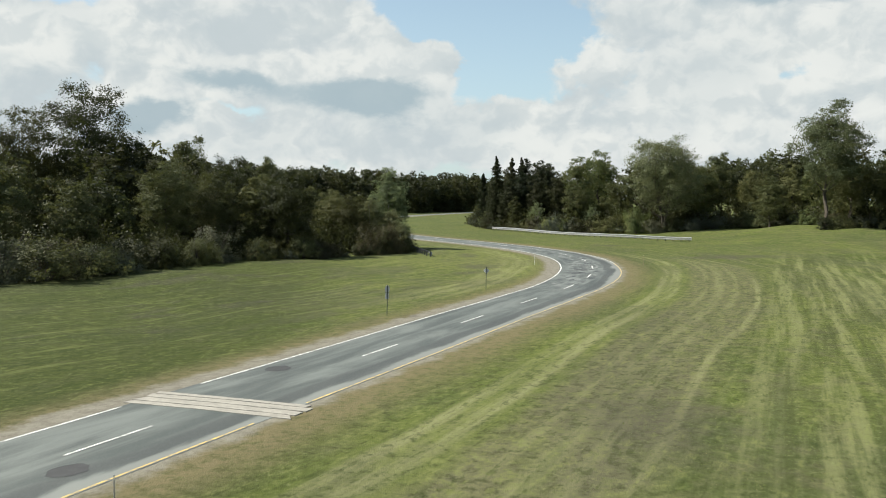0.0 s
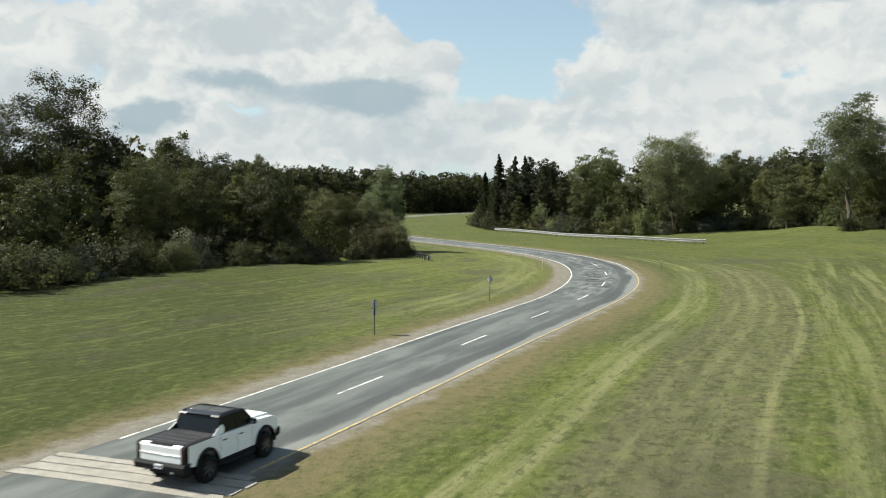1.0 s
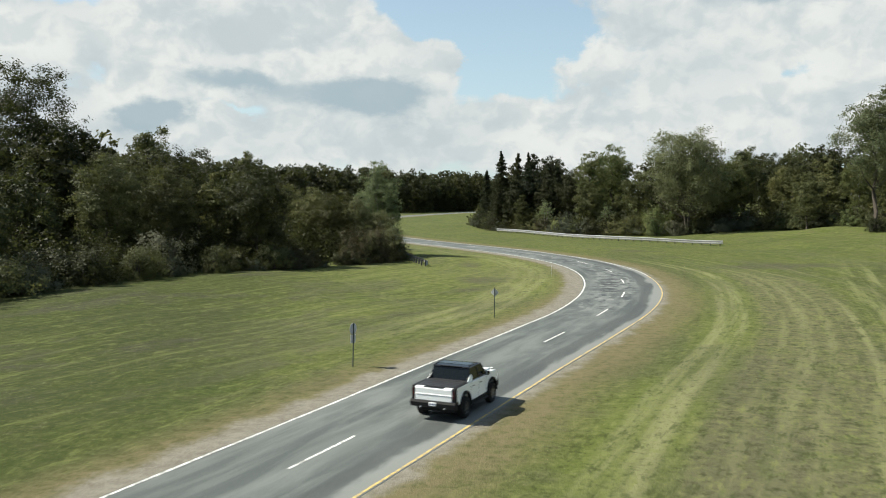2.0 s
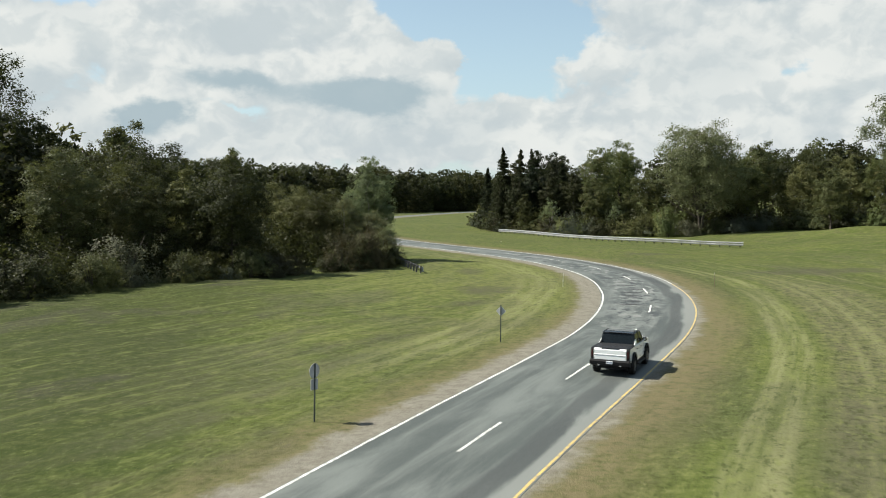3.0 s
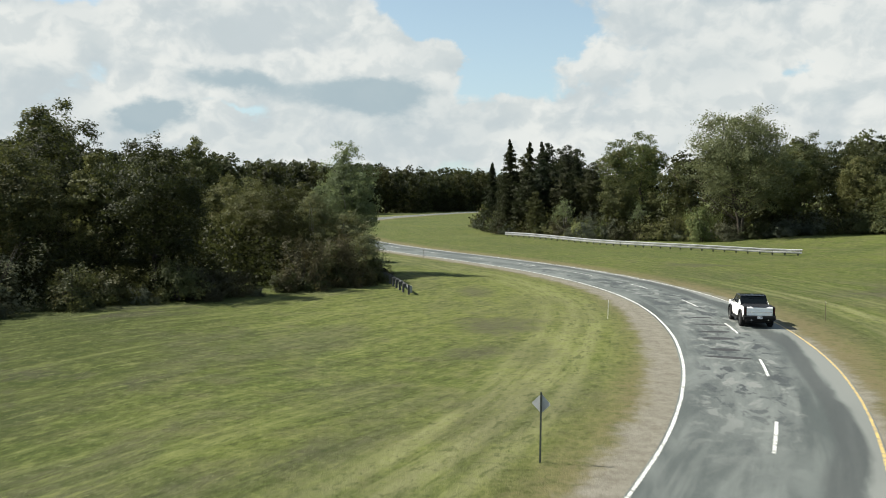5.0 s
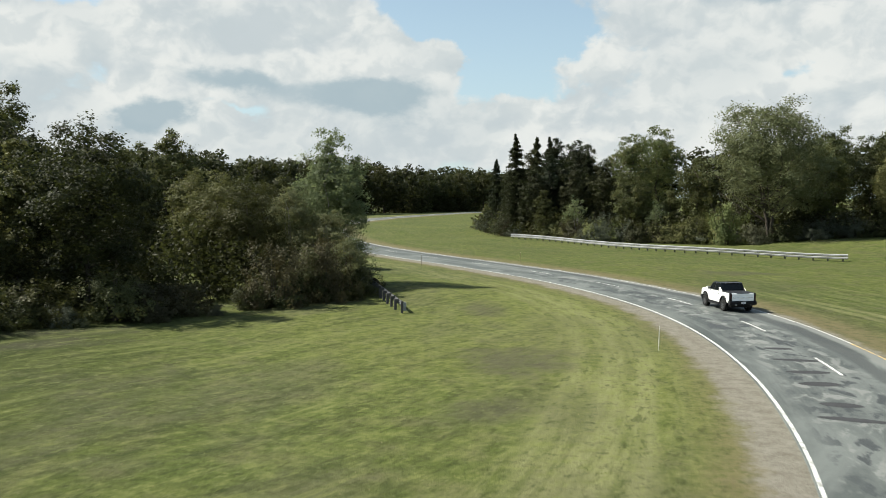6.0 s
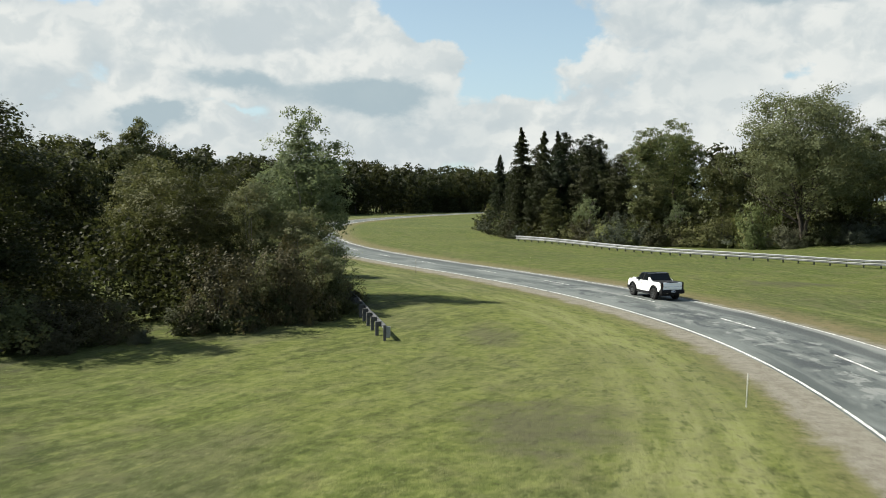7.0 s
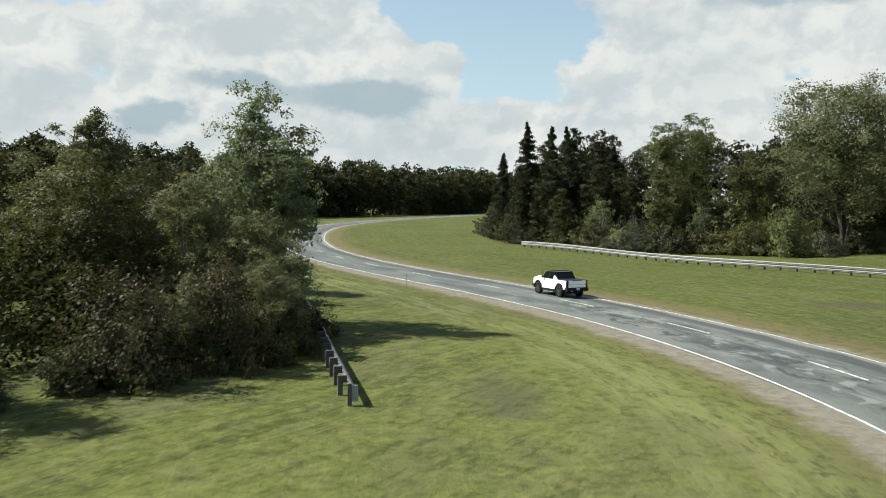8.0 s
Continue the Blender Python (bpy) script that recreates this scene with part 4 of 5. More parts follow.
x = -175.0
while x < 150:
    if x < 60:
        plant(SRC["far%d" % rng.randrange(3)], x, far_front(x) + rng.uniform(6, 14), rng.uniform(0.80, 1.02), rng.uniform(0, 360))
    plant(SRC["far%d" % rng.randrange(3)], x + rng.uniform(-2, 2), far_front(x) + rng.uniform(22, 40), rng.uniform(0.95, 1.16), rng.uniform(0, 360))
    plant(SRC["far%d" % rng.randrange(3)], x + rng.uniform(-2, 2), far_front(x) + rng.uniform(55, 110), rng.uniform(1.05, 1.28), rng.uniform(0, 360))
    x += rng.uniform(4.2, 6.4)
for _ in range(34):
    x, y = rng.uniform(-125, -48), rng.uniform(245, 400)
    if x < -46 - (y - 250) * 0.05:
        plant(SRC["far%d" % rng.randrange(3)], x, y, rng.uniform(0.85, 1.02), rng.uniform(0, 360))

for _ in range(150):
    x = rng.uniform(-120, 110)
    under(rng.choice(("bushb", "bushb", "bushc")), x, far_front(x) + rng.uniform(8, 30), rng.uniform(1.6, 2.6), rng.uniform(0, 360))
make_undergrowth("bushb", OAK, "dark green undergrowth inside the woods")
make_undergrowth("bushc", OLIVE, "olive green undergrowth before the woods")
for ob in list(SRC.values()):
    for o in (*ob.children_recursive, ob):
        bpy.data.objects.remove(o)

def box_bm(bm, x0, x1, y0, y1, z0, z1, taper=0.0):
    v = [bm.verts.new(p) for p in ((x0, y0, z0), (x1, y0, z0), (x1, y1, z0), (x0, y1, z0), (x0 + taper, y0 + taper, z1), (x1 - taper, y0 + taper, z1), (x1 - taper, y1 - taper, z1), (x0 + taper, y1 - taper, z1))]
    for f in ((0, 3, 2, 1), (4, 5, 6, 7), (0, 1, 5, 4), (1, 2, 6, 5), (2, 3, 7, 6), (3, 0, 4, 7)):
        bm.faces.new([v[i] for i in f])
    return v


def soft_box(x0, x1, y0, y1, z0, z1, edge=0.02, taper=0.0, segs=2):
    bm = bmesh.new()
    box_bm(bm, x0, x1, y0, y1, z0, z1, taper)
    bmesh.ops.bevel(bm, geom=bm.edges[:], offset=edge, segments=segs, affect="EDGES", profile=0.6)
    return bm


def prism(outline, y0, y1, edge=0.0, lean0=0.0, lean1=0.0, zref=1.3):
    """A side outline (x, z) carried across from y0 to y1; lean pulls each side inwards above zref."""
    bm = bmesh.new()
    a = [bm.verts.new((x, y0 + lean0 * max(0, z - zref), z)) for x, z in outline]
    b = [bm.verts.new((x, y1 + lean1 * max(0, z - zref), z)) for x, z in outline]
    bm.faces.new(a)
    bm.faces.new(b[::-1])
    n = len(outline)
    for i in range(n):
        bm.faces.new((a[i], b[i], b[(i + 1) % n], a[(i + 1) % n]))
    if edge:
        bmesh.ops.recalc_face_normals(bm, faces=bm.faces)
        sides = [e for e in bm.edges if abs(e.verts[0].co.y - e.verts[1].co.y) < 0.3 and e.calc_face_angle(0) > 0.6]
        bmesh.ops.bevel(bm, geom=sides, offset=edge, segments=3, affect="EDGES", profile=0.6)
    return bm


def lathe(profile, sides=28):
    """A ring shape turned about the y axis; profile of (radius, y)."""
    bm = bmesh.new()
    rings = [[bm.verts.new((r * math.cos(t), y, r * math.sin(t))) for t in [2 * math.pi * j / sides for j in range(sides)]] for r, y in profile]
    for a, b in zip(rings, rings[1:]):
        for j in range(sides):
            bm.faces.new((a[j], a[(j + 1) % sides], b[(j + 1) % sides], b[j]))
    return bm, rings


def make_car_paint():
    mat, n = material("white_car_paint")
    k = n.noise(n.obj(), 1.3, 3, 0.5)
    surface(n, n.mix(k, (0.80, 0.81, 0.81), (0.86, 0.865, 0.86)), 0.28, spec=0.5, **{"Coat Weight": 0.7, "Coat Roughness": 0.06})
    return mat


CAR_WHITE = make_car_paint()
CAR_BLACK = plain("black_moulded_plastic", (0.010, 0.010, 0.011), 0.6, vary=0.3, scale=9, spec=0.15)
CAR_COVER = plain("black_vinyl_cover", (0.016, 0.016, 0.018), 0.55, vary=0.2, scale=5, spec=0.25)
CAR_ROOF = plain("glossy_black_roof", (0.007, 0.008, 0.009), 0.16, vary=0.2, spec=0.45)
CAR_GLASS = plain("dark_tinted_glass", (0.006, 0.008, 0.009), 0.08, vary=0.1, spec=0.28)
RUBBER = plain("tyre_rubber", (0.011, 0.011, 0.011), 0.85, vary=0.3, scale=14, spec=0.2)
RIM = plain("grey_alloy", (0.12, 0.122, 0.125), 0.4, 0.8, vary=0.15, spec=0.5)
RED_LENS = plain("dark_red_lens", (0.045, 0.006, 0.006), 0.2, vary=0.15, spec=0.6)
CHROME = plain("bright_trim", (0.62, 0.63, 0.64), 0.25, 0.9, vary=0.1, spec=0.5)
PLATE = plain("white_plate", (0.74, 0.75, 0.77), 0.5, vary=0.05)
PLATE_INK = plain("dark_blue_ink", (0.03, 0.04, 0.10), 0.6, vary=0.1)
LAMP = plain("clear_lamp_lens", (0.70, 0.72, 0.74), 0.15, vary=0.05, spec=0.6)
AXLES = (-1.62, 1.82)
WHEEL_R, WHEEL_Z = 0.455, 0.455


def arch(cx, r, a0, a1, n=12):
    return [(cx + r * math.cos(radians(a0 + (a1 - a0) * i / n)), 0.47 + r * math.sin(radians(a0 + (a1 - a0) * i / n))) for i in range(n + 1)]


def make_truck():
    car = thing("pickup_truck", pose(0, 0, 0), "white electric pickup truck with black roof and bed cover", "pickup truck")
    # body side with wheel openings, bed rails, belt and hood
    side = [(-2.66, 0.74), (-2.74, 0.86), (-2.74, 1.30), (-2.66, 1.345), (-0.95, 1.345), (-0.85, 1.32), (0.98, 1.30), (1.12, 1.36), (1.5, 1.37), (2.38, 1.315), (2.60, 1.25), (2.68, 1.12), (2.70, 0.86), (2.56, 0.66)]
    side += arch(1.82, 0.575, 20, 160) + [(1.18, 0.56), (-0.98, 0.56)] + arch(-1.62, 0.575, 20, 160)
    body = part("body", prism(side, -1.0, 1.0, 0.045), CAR_WHITE, car, "glossy white bodywork")
    part("hood", prism([(1.16, 1.36), (2.36, 1.315), (2.52, 1.27), (2.40, 1.385), (1.55, 1.43), (1.20, 1.41)], -0.72, 0.72, 0.02), CAR_WHITE, car)
    part("underbody", soft_box(-2.45, 2.45, -0.80, 0.80, 0.34, 0.74, 0.05), CAR_BLACK, car, "black underbody between the wheels")
    # cabin: dark glass under a glossy roof
    cab = [(-0.98, 1.33), (1.26, 1.34), (0.66, 1.945), (-0.72, 1.945)]
    part("cabin_glass", prism(cab, -0.955, 0.955, 0.03, 0.16, -0.16), CAR_GLASS, car, "dark tinted windows round the cabin")
    part("roof", prism([(-0.78, 1.925), (0.70, 1.925), (0.60, 1.97), (0.20, 2.015), (-0.35, 2.015), (-0.72, 1.975)], -0.875, 0.875, 0.02, 0.5, -0.5, 1.93), CAR_ROOF, car, "glossy black roof of dark panels")
    for y in (-0.40, 0.40):
        part("roof_panel", prism([(-0.42, 2.010), (0.18, 2.012), (0.46, 1.984), (0.45, 1.994), (0.18, 2.022), (-0.41, 2.020)], y - 0.33, y + 0.33), CAR_GLASS, car, "dark glass roof panel")
    for y in (-0.79, 0.79):
        bm = bmesh.new()
        tube(bm, [(-0.62, y, 2.0), (-0.5, y, 2.055), (0.28, y, 2.055), (0.42, y, 1.985)], [0.02] * 4, 6)
        part("roof_rail", bm, CAR_BLACK, car, "black roof rail")
    part("light_bar", soft_box(-0.80, -0.72, -0.5, 0.5, 1.935, 1.975, 0.01), CAR_BLACK, car)
    for sgn in (-1, 1):
        y0, y1 = sorted((sgn * 0.945, sgn * 0.972))
        sail = prism([(-1.28, 1.335), (-0.62, 1.335), (-0.56, 1.48), (-0.60, 1.62), (-0.72, 1.66), (-0.84, 1.58)], y0, y1, 0.008, -0.165 * sgn, -0.165 * sgn)
        pillar = part("rear_pillar", sail, CAR_WHITE, car, "white sail-shaped rear pillar")
        y0, y1 = sorted((sgn * 0.885, sgn * 0.944))
        liner = prism([(-1.27, 1.335), (-0.62, 1.335), (-0.45, 1.60), (-0.42, 1.83), (-0.60, 1.89), (-0.79, 1.62)], y0, y1, 0.008, -0.165 * sgn, -0.165 * sgn)
        part("pillar_liner", liner, CAR_BLACK, pillar, "black inner face of the pillar")
        bm = prism([(0.22, 1.345), (0.32, 1.345), (0.10, 1.94), (0.0, 1.94)], *sorted((sgn * 0.93, sgn * 0.966)), 0, -0.162 * sgn, -0.162 * sgn)
        part("door_pillar", bm, CAR_BLACK, car)
        bm = prism([(1.17, 1.345), (1.28, 1.345), (0.70, 1.945), (0.60, 1.945)], *sorted((sgn * 0.90, sgn * 0.967)), 0, -0.162 * sgn, -0.162 * sgn)
        part("windscreen_pillar", bm, CAR_BLACK, car)
        m = part("wing_mirror", soft_box(0.86, 1.06, *sorted((sgn * 0.99, sgn * 1.19)), 1.33, 1.52, 0.035), CAR_BLACK, car, "black wing mirror")
        part("mirror_glass", soft_box(0.852, 0.864, *sorted((sgn * 1.03, sgn * 1.16)), 1.36, 1.49, 0.004, segs=1), CHROME, m, "mirror glass")
        # doors: seams and handles
        for x in (1.04, 0.12, -0.88):
            part("door_seam", soft_box(x - 0.006, x + 0.006, *sorted((sgn * 0.995, sgn * 1.003)), 0.62, 1.30, 0.002, segs=1), CAR_BLACK, car)
        for x in (0.24, -0.72):
            part("door_handle", soft_box(x, x + 0.20, *sorted((sgn * 0.995, sgn * 1.025)), 1.13, 1.165, 0.008), CAR_BLACK, car, "black door handle")
        part("side_crease", prism([(-0.98, 0.86), (1.15, 0.86), (1.15, 0.90), (-0.98, 0.90)], *sorted((sgn * 0.99, sgn * 1.012)), 0.006), CAR_WHITE, car)
        part("rocker", soft_box(-1.0, 1.2, *sorted((sgn * 0.90, sgn * 1.03)), 0.42, 0.60, 0.03), CAR_BLACK, car, "black sill cladding")
        bm = bmesh.new()
        tube(bm, [(-0.85, sgn * 1.09, 0.44), (1.05, sgn * 1.09, 0.44)], [0.045, 0.045], 8)
        part("side_step", bm, CAR_BLACK, car)
        for cx in AXLES:
            out, inn = arch(cx, 0.645, 2, 178, 14), arch(cx, 0.565, 178, 2, 14)
            part("wheel_flare", prism(out + inn, *sorted((sgn * 0.97, sgn * 1.095)), 0.018), CAR_BLACK, car, "black wheel arch flare")
        part("tail_column", prism([(-2.79, 0.80), (-2.60, 0.80), (-2.60, 1.352), (-2.76, 1.352), (-2.80, 1.28)], *sorted((sgn * 0.845, sgn * 1.006)), 0.02), CAR_BLACK, car, "black corner column with tail lamp")
        part("tail_lamp", soft_box(-2.812, -2.79, *sorted((sgn * 0.90, sgn * 0.97)), 0.98, 1.26, 0.006), RED_LENS, car, "dark red tail lamp")
        part("head_lamp", soft_box(2.66, 2.72, *sorted((sgn * 0.60, sgn * 0.97)), 1.04, 1.17, 0.012), LAMP, car, "clear headlamp")
        part("tow_hook", soft_box(-2.93, -2.86, *sorted((sgn * 0.52, sgn * 0.60)), 0.55, 0.62, 0.01), CHROME, car)
    # tail
    gate = part("tailgate", prism([(-2.80, 0.86), (-2.72, 0.86), (-2.72, 1.335), (-2.78, 1.335), (-2.815, 1.28), (-2.80, 1.11), (-2.812, 1.07)], -0.84, 0.84, 0.012), CAR_WHITE, car, "white tailgate with a level crease")
    part("gate_top", soft_box(-2.80, -2.66, -0.46, 0.46, 1.325, 1.352, 0.006), CAR_BLACK, gate, "black trim on the tailgate's top")
    part("gate_band", soft_box(-2.822, -2.80, -0.80, 0.80, 1.045, 1.075, 0.006), CHROME, gate, "pale band across the tailgate")
    part("bed_cover", soft_box(-2.66, -0.99, -0.86, 0.86, 1.325, 1.372, 0.015), CAR_COVER, car, "ribbed black cover over the bed")
    for i in range(4):
        x = -2.42 + 0.36 * i
        part("cover_rib", soft_box(x, x + 0.03, -0.84, 0.84, 1.368, 1.380, 0.004, segs=1), CAR_COVER, car)
    part("bed_rail", soft_box(-2.66, -1.2, 0.86, 1.0, 1.335, 1.362, 0.008), CAR_BLACK, car)
    part("bed_rail", soft_box(-2.66, -1.2, -1.0, -0.86, 1.335, 1.362, 0.008), CAR_BLACK, car)
    bumper = part("rear_bumper", prism([(-2.90, 0.60), (-2.55, 0.50), (-2.50, 0.86), (-2.86, 0.86), (-2.92, 0.78)], -1.04, 1.04, 0.025), CAR_BLACK, car, "black rear bumper")
    part("front_bumper", prism([(2.86, 0.62), (2.45, 0.50), (2.45, 0.88), (2.80, 0.90), (2.88, 0.82)], -1.0, 1.0, 0.03), CAR_BLACK, car, "black front bumper")
    part("grille", soft_box(2.64, 2.715, -0.60, 0.60, 1.0, 1.18, 0.015), CAR_BLACK, car)
    plate = part("plate", soft_box(-2.925, -2.905, -0.16, 0.16, 0.665, 0.815, 0.004, segs=1), PLATE, car, "white rear plate")
    for y in (-0.09, 0.0, 0.09):
        part("plate_mark", soft_box(-2.930, -2.924, y - 0.03, y + 0.03, 0.705, 0.765, 0.001, segs=1), PLATE_INK, plate)
    # wheels
    wheels = []
    for cx in AXLES:
        for sgn in (-1, 1):
            w = new("wheel")
            w.parent = car
            w.location = (cx, sgn * 0.935, WHEEL_Z)
            r, hw = WHEEL_R, 0.155
            bm, rings = lathe([(0.27, -hw), (0.36, -hw - 0.012), (r - 0.03, -hw + 0.005), (r, -hw + 0.045), (r, hw - 0.045), (r - 0.03, hw - 0.005), (0.36, hw + 0.012), (0.27, hw)])
            for j in range(28):
                t = 2 * math.pi * (j + 0.5) / 28
                for yy in (-0.075, 0.075):
                    v = box_bm(bm, -0.02, 0.02, yy - 0.06, yy + 0.06, r - 0.006, r + 0.008)
                    bmesh.ops.rotate(bm, verts=v, cent=(0, 0, 0), matrix=Matrix.Rotation(t + (0.1 if yy > 0 else 0), 3, "Y"))
            part("tyre", bm, RUBBER, w, "black all-terrain tyre", smooth=False)
            bm, rings = lathe([(0.285, -hw + 0.01), (0.27, -hw + 0.03), (0.255, sgn * 0.06), (0.27, hw - 0.03), (0.285, hw - 0.01)], 28)
            yo = sgn * (hw - 0.03)
            for j in range(6):
                t = 2 * math.pi * j / 6
                v = box_bm(bm, -0.045, 0.045, yo - 0.018, yo + 0.018, 0.04, 0.27)
                bmesh.ops.rotate(bm, verts=v, cent=(0, 0, 0), matrix=Matrix.Rotation(t, 3, "Y"))
            box_bm(bm, -0.07, 0.07, yo - 0.03, yo + 0.03, -0.07, 0.07)
            part("rim", bm, RIM, w, "grey six-spoke alloy rim")
            bm, rings = lathe([(0.001, sgn * 0.03), (0.19, sgn * 0.03), (0.19, sgn * 0.0), (0.001, 0.0)], 20)
            part("brake_disc", bm, CAR_BLACK, w)
            wheels.append(w)
    for ob in car.children_recursive:
        if ob.type == "MESH" and not ob.parent.name.startswith("wheel"):
            for v in ob.data.vertices:
                v.co.x *= 0.92
                v.co.z = float(np.interp(v.co.z, (0, 0.80, 1.345, 2.03), (0, 0.80, 1.44, 2.07)))
        elif ob.name.startswith("wheel"):
            ob.location.x *= 0.92
    return car, wheels


TRUCK_AXLE_BACK = 1.62
TRUCK, WHEELS = make_truck()

# seconds, metres along the road
TRUCK_ROWS = [(0.0, 189.3), (0.5, 200.3), (1.0, 211.4), (1.5, 222.1), (2.0, 233.3), (2.5, 244.9), (3.0, 256.0), (3.5, 266.7), (4.0, 277.3), (4.5, 287.7), (5.0, 297.9), (5.5, 308.0), (6.0, 317.9), (6.5, 327.6), (7.0, 337.0), (7.5, 346.3), (8.0, 355.3)]
TRUCK_OFF = 1.82


def motions():
    rows = []
    for t, s in TRUCK_ROWS:
        x, y, a = on_road(s, TRUCK_OFF)
        rows.append((t, pose(x, y, 0.012, 0, 0, a)))
    walk(TRUCK, rows)
    ts, ss = zip(*TRUCK_ROWS)
    for w in WHEELS:
        turn, last, rows = 0.0, ss[0], []
        for f in range(0, 241):
            s = float(np.interp(f / FPS, ts, ss))
            turn += min(86.0, math.degrees((s - last) / WHEEL_R))
            last = s
            rows.append((f / FPS, pose(*w.location) @ pose(0, 0, 0, 0, turn, 0)))
        walk(w, rows)

# ---- road details ----
def slab_beams():
    """Four concrete beams let into the road, aslant, with open joints."""
    a, b = Vector((-14.3, 42.3, 0)), Vector((-6.35, 39.55, 0))
    across = (b - a).normalized()
    fwd = Vector((-across.y, across.x, 0))
    rng = random.Random(3)
    d = -1.05
    for wide in (0.52, 0.66, 0.62, 0.40):
        bm = bmesh.new()
        n = 14
        top, low = [], []
        for i in range(n + 1):
            for e in (d, d + wide):
                q = a + across * ((b - a).length * i / n + (rng.uniform(-0.25, 0.25) if i in (0, n) else 0)) + fwd * (e + rng.uniform(-0.018, 0.018))
                off = abs(float(road_coords(np.array([[q.x, q.y]]))[0][0]))
                z = 0.050 - 0.006 * off + rng.uniform(-0.004, 0.004)
                top.append(bm.verts.new((q.x, q.y, z)))
                low.append(bm.verts.new((q.x, q.y, -0.15)))
        for i in range(n):
            j = 2 * i
            bm.faces.new((top[j], top[j + 2], top[j + 3], top[j + 1]))
            bm.faces.new((top[j], low[j], low[j + 2], top[j + 2]))
            bm.faces.new((top[j + 1], top[j + 3], low[j + 3], low[j + 1]))
        bm.faces.new((top[0], top[1], low[1], low[0]))
        bm.faces.new((top[-2], low[-2], low[-1], top[-1]))
        part("concrete_beam", bm, CONCRETE, road, "pale concrete beam across the road")
        d += wide + 0.085


slab_beams()


def patch(x, y, rx, ry, turn, seed, mat=PATCH):
    rng = random.Random(seed)
    bm = bmesh.new()
    pts = []
    for i in range(22):
        t = 2 * math.pi * i / 22
        k = 1 + rng.uniform(-0.07, 0.07)
        u, v = rx * k * math.cos(t), ry * k * math.sin(t)
        c, s = math.cos(radians(turn)), math.sin(radians(turn))
        px, py = x + u * c - v * s, y + u * s + v * c
        off = abs(float(road_coords(np.array([[px, py]]))[0][0]))
        pts.append(bm.verts.new((px, py, 0.034 - 0.0078 * off + 0.004)))
    bm.faces.new(pts)
    part("road_patch", bm, mat, road, "dark round bitumen patch")


patch(-12.95, 31.3, 0.82, 0.62, 66, 1)
patch(-9.15, 49.4, 0.82, 0.68, 66, 2)
rng = random.Random(8)
for x, y in ((16.6, 110.2), (17.2, 112.6), (18.0, 116.6), (18.6, 119.3), (19.3, 122.4), (19.6, 125.9)):
    _, _, a = on_road(along_at(x, y))
    patch(x, y, rng.uniform(0.28, 0.5), rng.uniform(0.8, 1.35), a + rng.uniform(-12, 12), int(y))


# ---- guard rails ----
def w_beam(bm, pts, top, depth=0.08, tall=0.31):
    """A corrugated beam along a line of points; the waves stand out to the right of the line."""
    prof = [(0.0, 0.0), (0.35, -0.03), (1.0, -0.08), (1.0, -0.11), (0.2, -0.145), (0.2, -0.165), (1.0, -0.20), (1.0, -0.23), (0.35, -0.28), (0.0, -0.31)]
    rings = []
    for i, (x, y, z) in enumerate(pts):
        p, q = Vector(pts[max(i - 1, 0)]), Vector(pts[min(i + 1, len(pts) - 1)])
        d = (q - p).normalized()
        nx, ny = d.y, -d.x
        rings.append([bm.verts.new((x + nx * depth * o, y + ny * depth * o, z + top + v)) for o, v in prof] + [bm.verts.new((x + nx * (depth * o - 0.012), y + ny * (depth * o - 0.012), z + top + v)) for o, v in prof[::-1]])
    n = len(rings[0])
    for a, b in zip(rings, rings[1:]):
        for j in range(n):
            bm.faces.new((a[j], a[(j + 1) % n], b[(j + 1) % n], b[j]))
    bm.faces.new(rings[0])
    bm.faces.new(rings[-1][::-1])


def guard_rail(line, label, gap=1.9, timber=True, steel=STEEL, flip=False, top=0.78, beams=1, first=0.4):
    pts2 = spline(line, 1.0)
    pts = [(x, y, ground_z(x, y)) for x, y in pts2]
    x0, y0, z0 = pts[0]
    rail = thing("guard_rail", pose(x0, y0, z0), label, "guard rail")
    rel = [(x - x0, y - y0, z - z0) for x, y, z in pts]
    for k in range(beams):
        bm = bmesh.new()
        w_beam(bm, rel if not flip else rel[::-1], top - 0.37 * k, 0.11)
        part("beam", bm, steel, rail, "galvanised corrugated beam" if steel is STEEL else "corrugated beam in grey darkened like its shaded side")
    length, nxt = 0.0, first
    sgn = -1 if not flip else 1
    for a, b in zip(rel, rel[1:]):
        d = Vector(b) - Vector(a)
        while nxt <= length + d.length:
            p = Vector(a) + d * ((nxt - length) / d.length)
            ang = math.atan2(d.y, d.x)
            nx, ny = math.sin(ang) * sgn, -math.cos(ang) * sgn
            bm = soft_box(-0.075, 0.075, -0.10, 0.10, -0.3, top - 0.02, 0.012, segs=1)
            post = part("post", bm, TIMBER if timber else POST_STEEL, rail)
            post.matrix_basis = pose(p.x + nx * 0.27, p.y + ny * 0.27, p.z, 0, 0, math.degrees(ang))
            bm = soft_box(-0.06, 0.06, -0.085, 0.085, top - 0.32, top - 0.02, 0.01, segs=1)
            blk = part("block", bm, TIMBER if timber else POST_STEEL, rail)
            blk.matrix_basis = pose(p.x + nx * 0.085, p.y + ny * 0.085, p.z, 0, 0, math.degrees(ang))
            nxt += gap
        length += d.length
    return rail


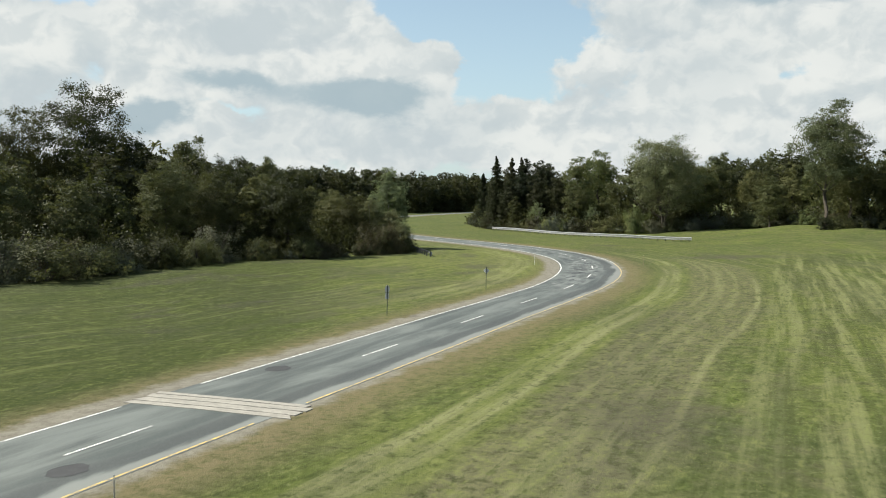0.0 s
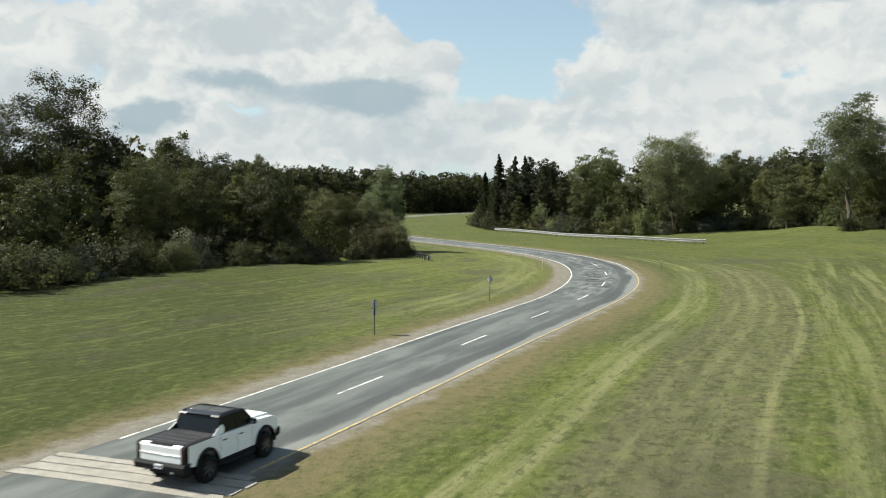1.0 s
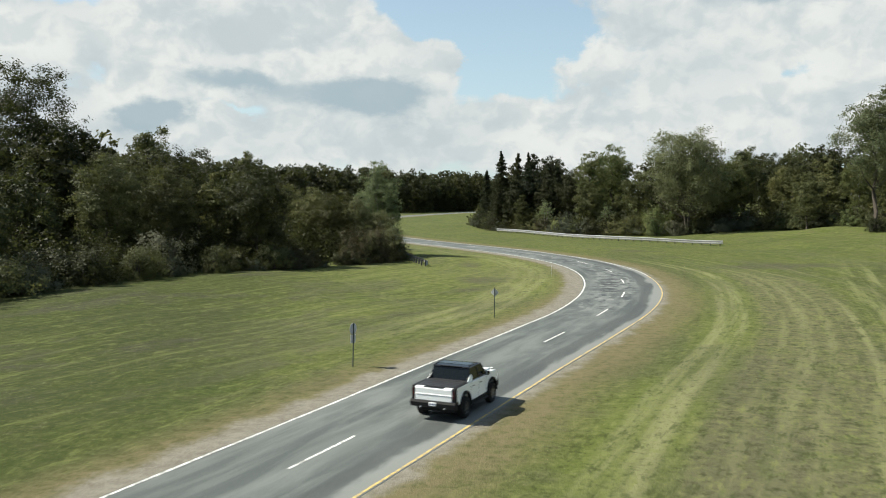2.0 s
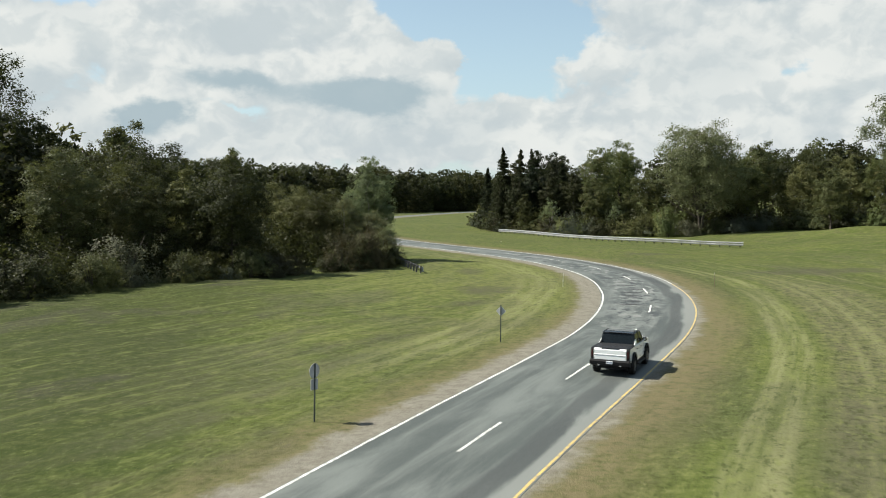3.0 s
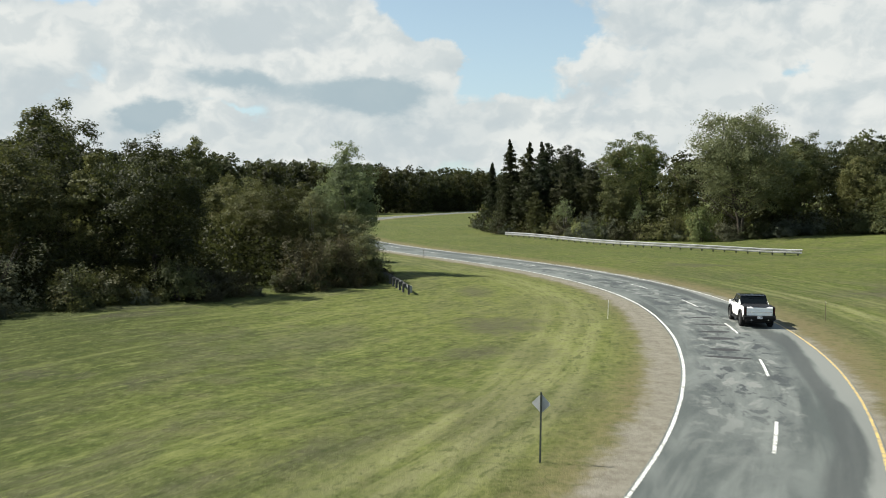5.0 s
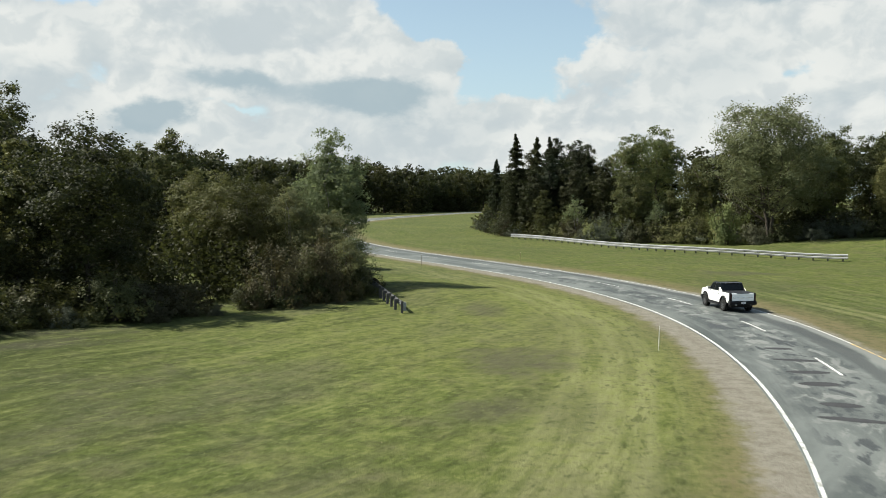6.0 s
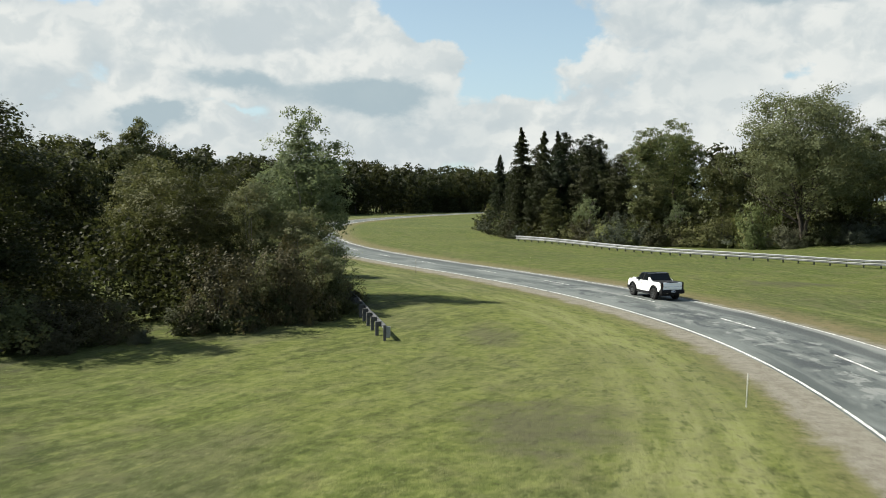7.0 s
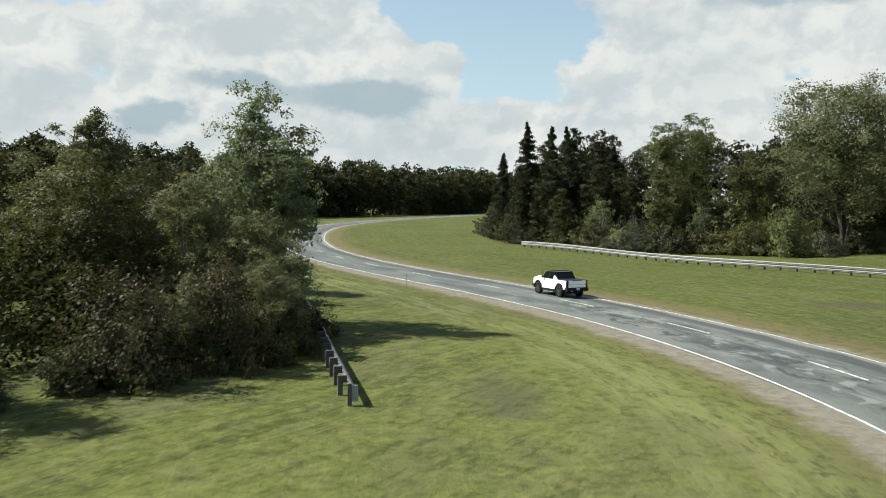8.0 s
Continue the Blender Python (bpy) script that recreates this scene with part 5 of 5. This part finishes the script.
guard_rail([(13.5, 253.5), (17.5, 247.0), (22.0, 239.0), (28.5, 226.5), (36.5, 212.3), (45.5, 202.5), (54.3, 193.4)], "long galvanised guard rail on the meadow before the wood", gap=2.0, top=1.02, beams=2)
guard_rail([(-2.35, 140.3), (-3.0, 143.2), (-4.0, 147.5), (-5.1, 152.5), (-6.8, 160), (-9.2, 170)], "old guard rail on timber posts running into the bushes", gap=1.9, first=1.7, flip=False, top=0.84, steel=SHADED_STEEL)
end = thing("rail_end", pose(-2.38, 140.2, ground_z(-2.38, 140.2), 0, 0, 5), "grey upright end panel of the old guard rail", "guard rail end")
part("panel", soft_box(-0.02, 0.30, -0.04, 0.04, 0.16, 0.80, 0.02), STEEL, end)
part("post", soft_box(-0.10, 0.06, -0.13, 0.03, -0.3, 0.88, 0.015), TIMBER, end)


# ---- signs and marker posts ----
def disc_panel(bm, outline, cz, thick=0.012):
    a = [bm.verts.new((x, -thick, cz + z)) for x, z in outline]
    b = [bm.verts.new((x, 0, cz + z)) for x, z in outline]
    bm.faces.new(a)
    bm.faces.new(b[::-1])
    n = len(outline)
    for i in range(n):
        bm.faces.new((a[i], b[i], b[(i + 1) % n], a[(i + 1) % n]))


def road_sign(x, y, tall, face, panels, lean, label):
    sign = thing("road_sign", pose(x, y, ground_z(x, y), 0, lean, face), label, "road sign")
    bm = bmesh.new()
    for q in (-0.025, 0.025):
        box_bm(bm, q - 0.004, q + 0.004, -0.018, 0.018, -0.3, tall)
    box_bm(bm, -0.025, 0.025, -0.022, -0.014, -0.3, tall)
    part("post", bm, POST_DARK, sign, "dark steel post")
    for kind, cz, sx, sz in panels:
        bm = bmesh.new()
        if kind == "diamond":
            o = []
            for cx, cy in ((0, -sz), (sx, 0), (0, sz), (-sx, 0)):
                for k in (-1, 1):
                    o.append((cx * 0.93 - (cy / sz * sx * 0.07 * k if cy else 0) * -1, cy * 0.93 + (cx / sx * sz * 0.07 * k if cx else 0)))
            disc_panel(bm, o, cz)
        elif kind == "disc":
            disc_panel(bm, [(sx * math.cos(2 * math.pi * j / 20), sz * math.sin(2 * math.pi * j / 20)) for j in range(20)], cz)
        else:
            disc_panel(bm, [(-sx, -sz), (sx, -sz), (sx, sz), (-sx, sz)], cz)
        p = part("panel", bm, SIGN_BACK, sign, "bare grey back of the sign plate")
        p.location = (0, 0.034, 0)
        for q in (-0.5, 0.5):
            bm = soft_box(-0.012, 0.012, -0.012, 0.0, cz + q * sz - 0.012, cz + q * sz + 0.012, 0.002, segs=1)
            part("bolt", bm, STEEL, p)
    return sign


POST_DARK = plain("dark_steel_post", (0.055, 0.065, 0.06), 0.6, 0.4, vary=0.2)
SIGN_BACK = plain("bare_aluminium", (0.36, 0.365, 0.365), 0.7, 0.0, vary=0.12, scale=4)
road_sign(-4.62, 71.5, 2.45, 57, [("disc", 2.12, 0.31, 0.31), ("plate", 1.56, 0.22, 0.23)], 2.0, "two grey sign plates on a leaning steel post beside the road")
road_sign(4.28, 91.2, 2.40, -22, [("diamond", 2.0, 0.33, 0.38)], 0.4, "grey diamond sign on a thin dark post, seen from behind")


def marker(x, y, tall, mat, label):
    m = thing("marker_post", pose(x, y, ground_z(x, y), random.uniform(-2, 2), random.uniform(-2, 2), random.uniform(0, 90)), label, "marker post", "marker posts along the road")
    part("stake", soft_box(-0.020, 0.020, -0.012, 0.012, -0.3, tall, 0.005, segs=1), mat, m)
    part("reflector", soft_box(-0.017, 0.017, -0.018, -0.011, tall - 0.17, tall - 0.05, 0.002, segs=1), PALE, m)


PALE = plain("pale_plastic", (0.55, 0.54, 0.50), 0.5, vary=0.15)
BROWN = plain("rusty_steel_stake", (0.13, 0.10, 0.07), 0.7, vary=0.25)
marker(12.75, 125.4, 1.35, PALE, "slim pale plastic marker post in the verge")
marker(28.1, 124.5, 1.5, BROWN, "slim rusty marker post in the grass")
marker(-2.4, 184, 1.5, BROWN, "slim rusty marker post in the grass")
marker(10.2, 189.5, 1.4, BROWN, "slim rusty marker post in the grass")
marker(-10.35, 28.7, 0.75, POST_STEEL, "short grey marker stake beside the yellow line")


# ---- grass blades ----
def make_blades():
    mat, n = material("grass_blades")
    r = n.n("ShaderNodeNewGeometry", out=8)
    c = n.mix(n.ramp(r, 0.0, 0.6), (0.062, 0.078, 0.017), (0.095, 0.106, 0.031))
    c = n.mix(n.ramp(r, 0.80, 0.90), c, (0.160, 0.148, 0.072))
    d = n.n("ShaderNodeBsdfPrincipled", {"Base Color": c, "Roughness": 0.7, "Specular IOR Level": 0.15})
    t = n.n("ShaderNodeBsdfTranslucent", {"Color": c})
    n.out(n.n("ShaderNodeMixShader", [0.6, d, t]))
    rng = np.random.default_rng(4)
    k = 240000
    xy = np.column_stack([rng.uniform(-34, 40, k), 22 + 150 * rng.random(k)])
    # gathered in tufts and rows
    xy[:, 0] += 0.25 * np.sin(xy[:, 1] * 7.0 + xy[:, 0] * 3)
    off, along = road_coords(xy)
    dens = np.array([noise.noise(Vector((x * 0.35, y * 0.35, 0))) for x, y in xy[::1]])
    keep = (np.abs(off) > 5.2 + rng.random(k) * 2.2) & (dens + rng.random(k) * 0.9 > 0.25)
    xy, off = xy[keep], off[keep]
    k = len(xy)
    z = height(xy[:, 0], xy[:, 1], off)
    h = rng.uniform(0.008, 0.026, k)
    a = rng.uniform(0, 6.28, k)
    w = rng.uniform(0.02, 0.045, k)
    lean = rng.normal(size=(k, 2)) * 0.16
    b = np.column_stack([np.cos(a) * w, np.sin(a) * w])
    v = np.stack([np.column_stack([xy - b, z - 0.02]), np.column_stack([xy + b, z - 0.02]), np.column_stack([xy + lean, z + h])], 1).reshape(-1, 3)
    me = bpy.data.meshes.new("grass")
    me.vertices.add(3 * k)
    me.vertices.foreach_set("co", v.astype(np.float32).ravel())
    me.loops.add(3 * k)
    me.loops.foreach_set("vertex_index", np.arange(3 * k, dtype=np.int32))
    me.polygons.add(k)
    me.polygons.foreach_set("loop_start", np.arange(0, 3 * k, 3, dtype=np.int32))
    me.update(calc_edges=True)
    me.materials.append(mat)
    tagged(new("grass", me), "short mown grass blades over the meadow", "grass", kind="stuff")


make_blades()


motions()
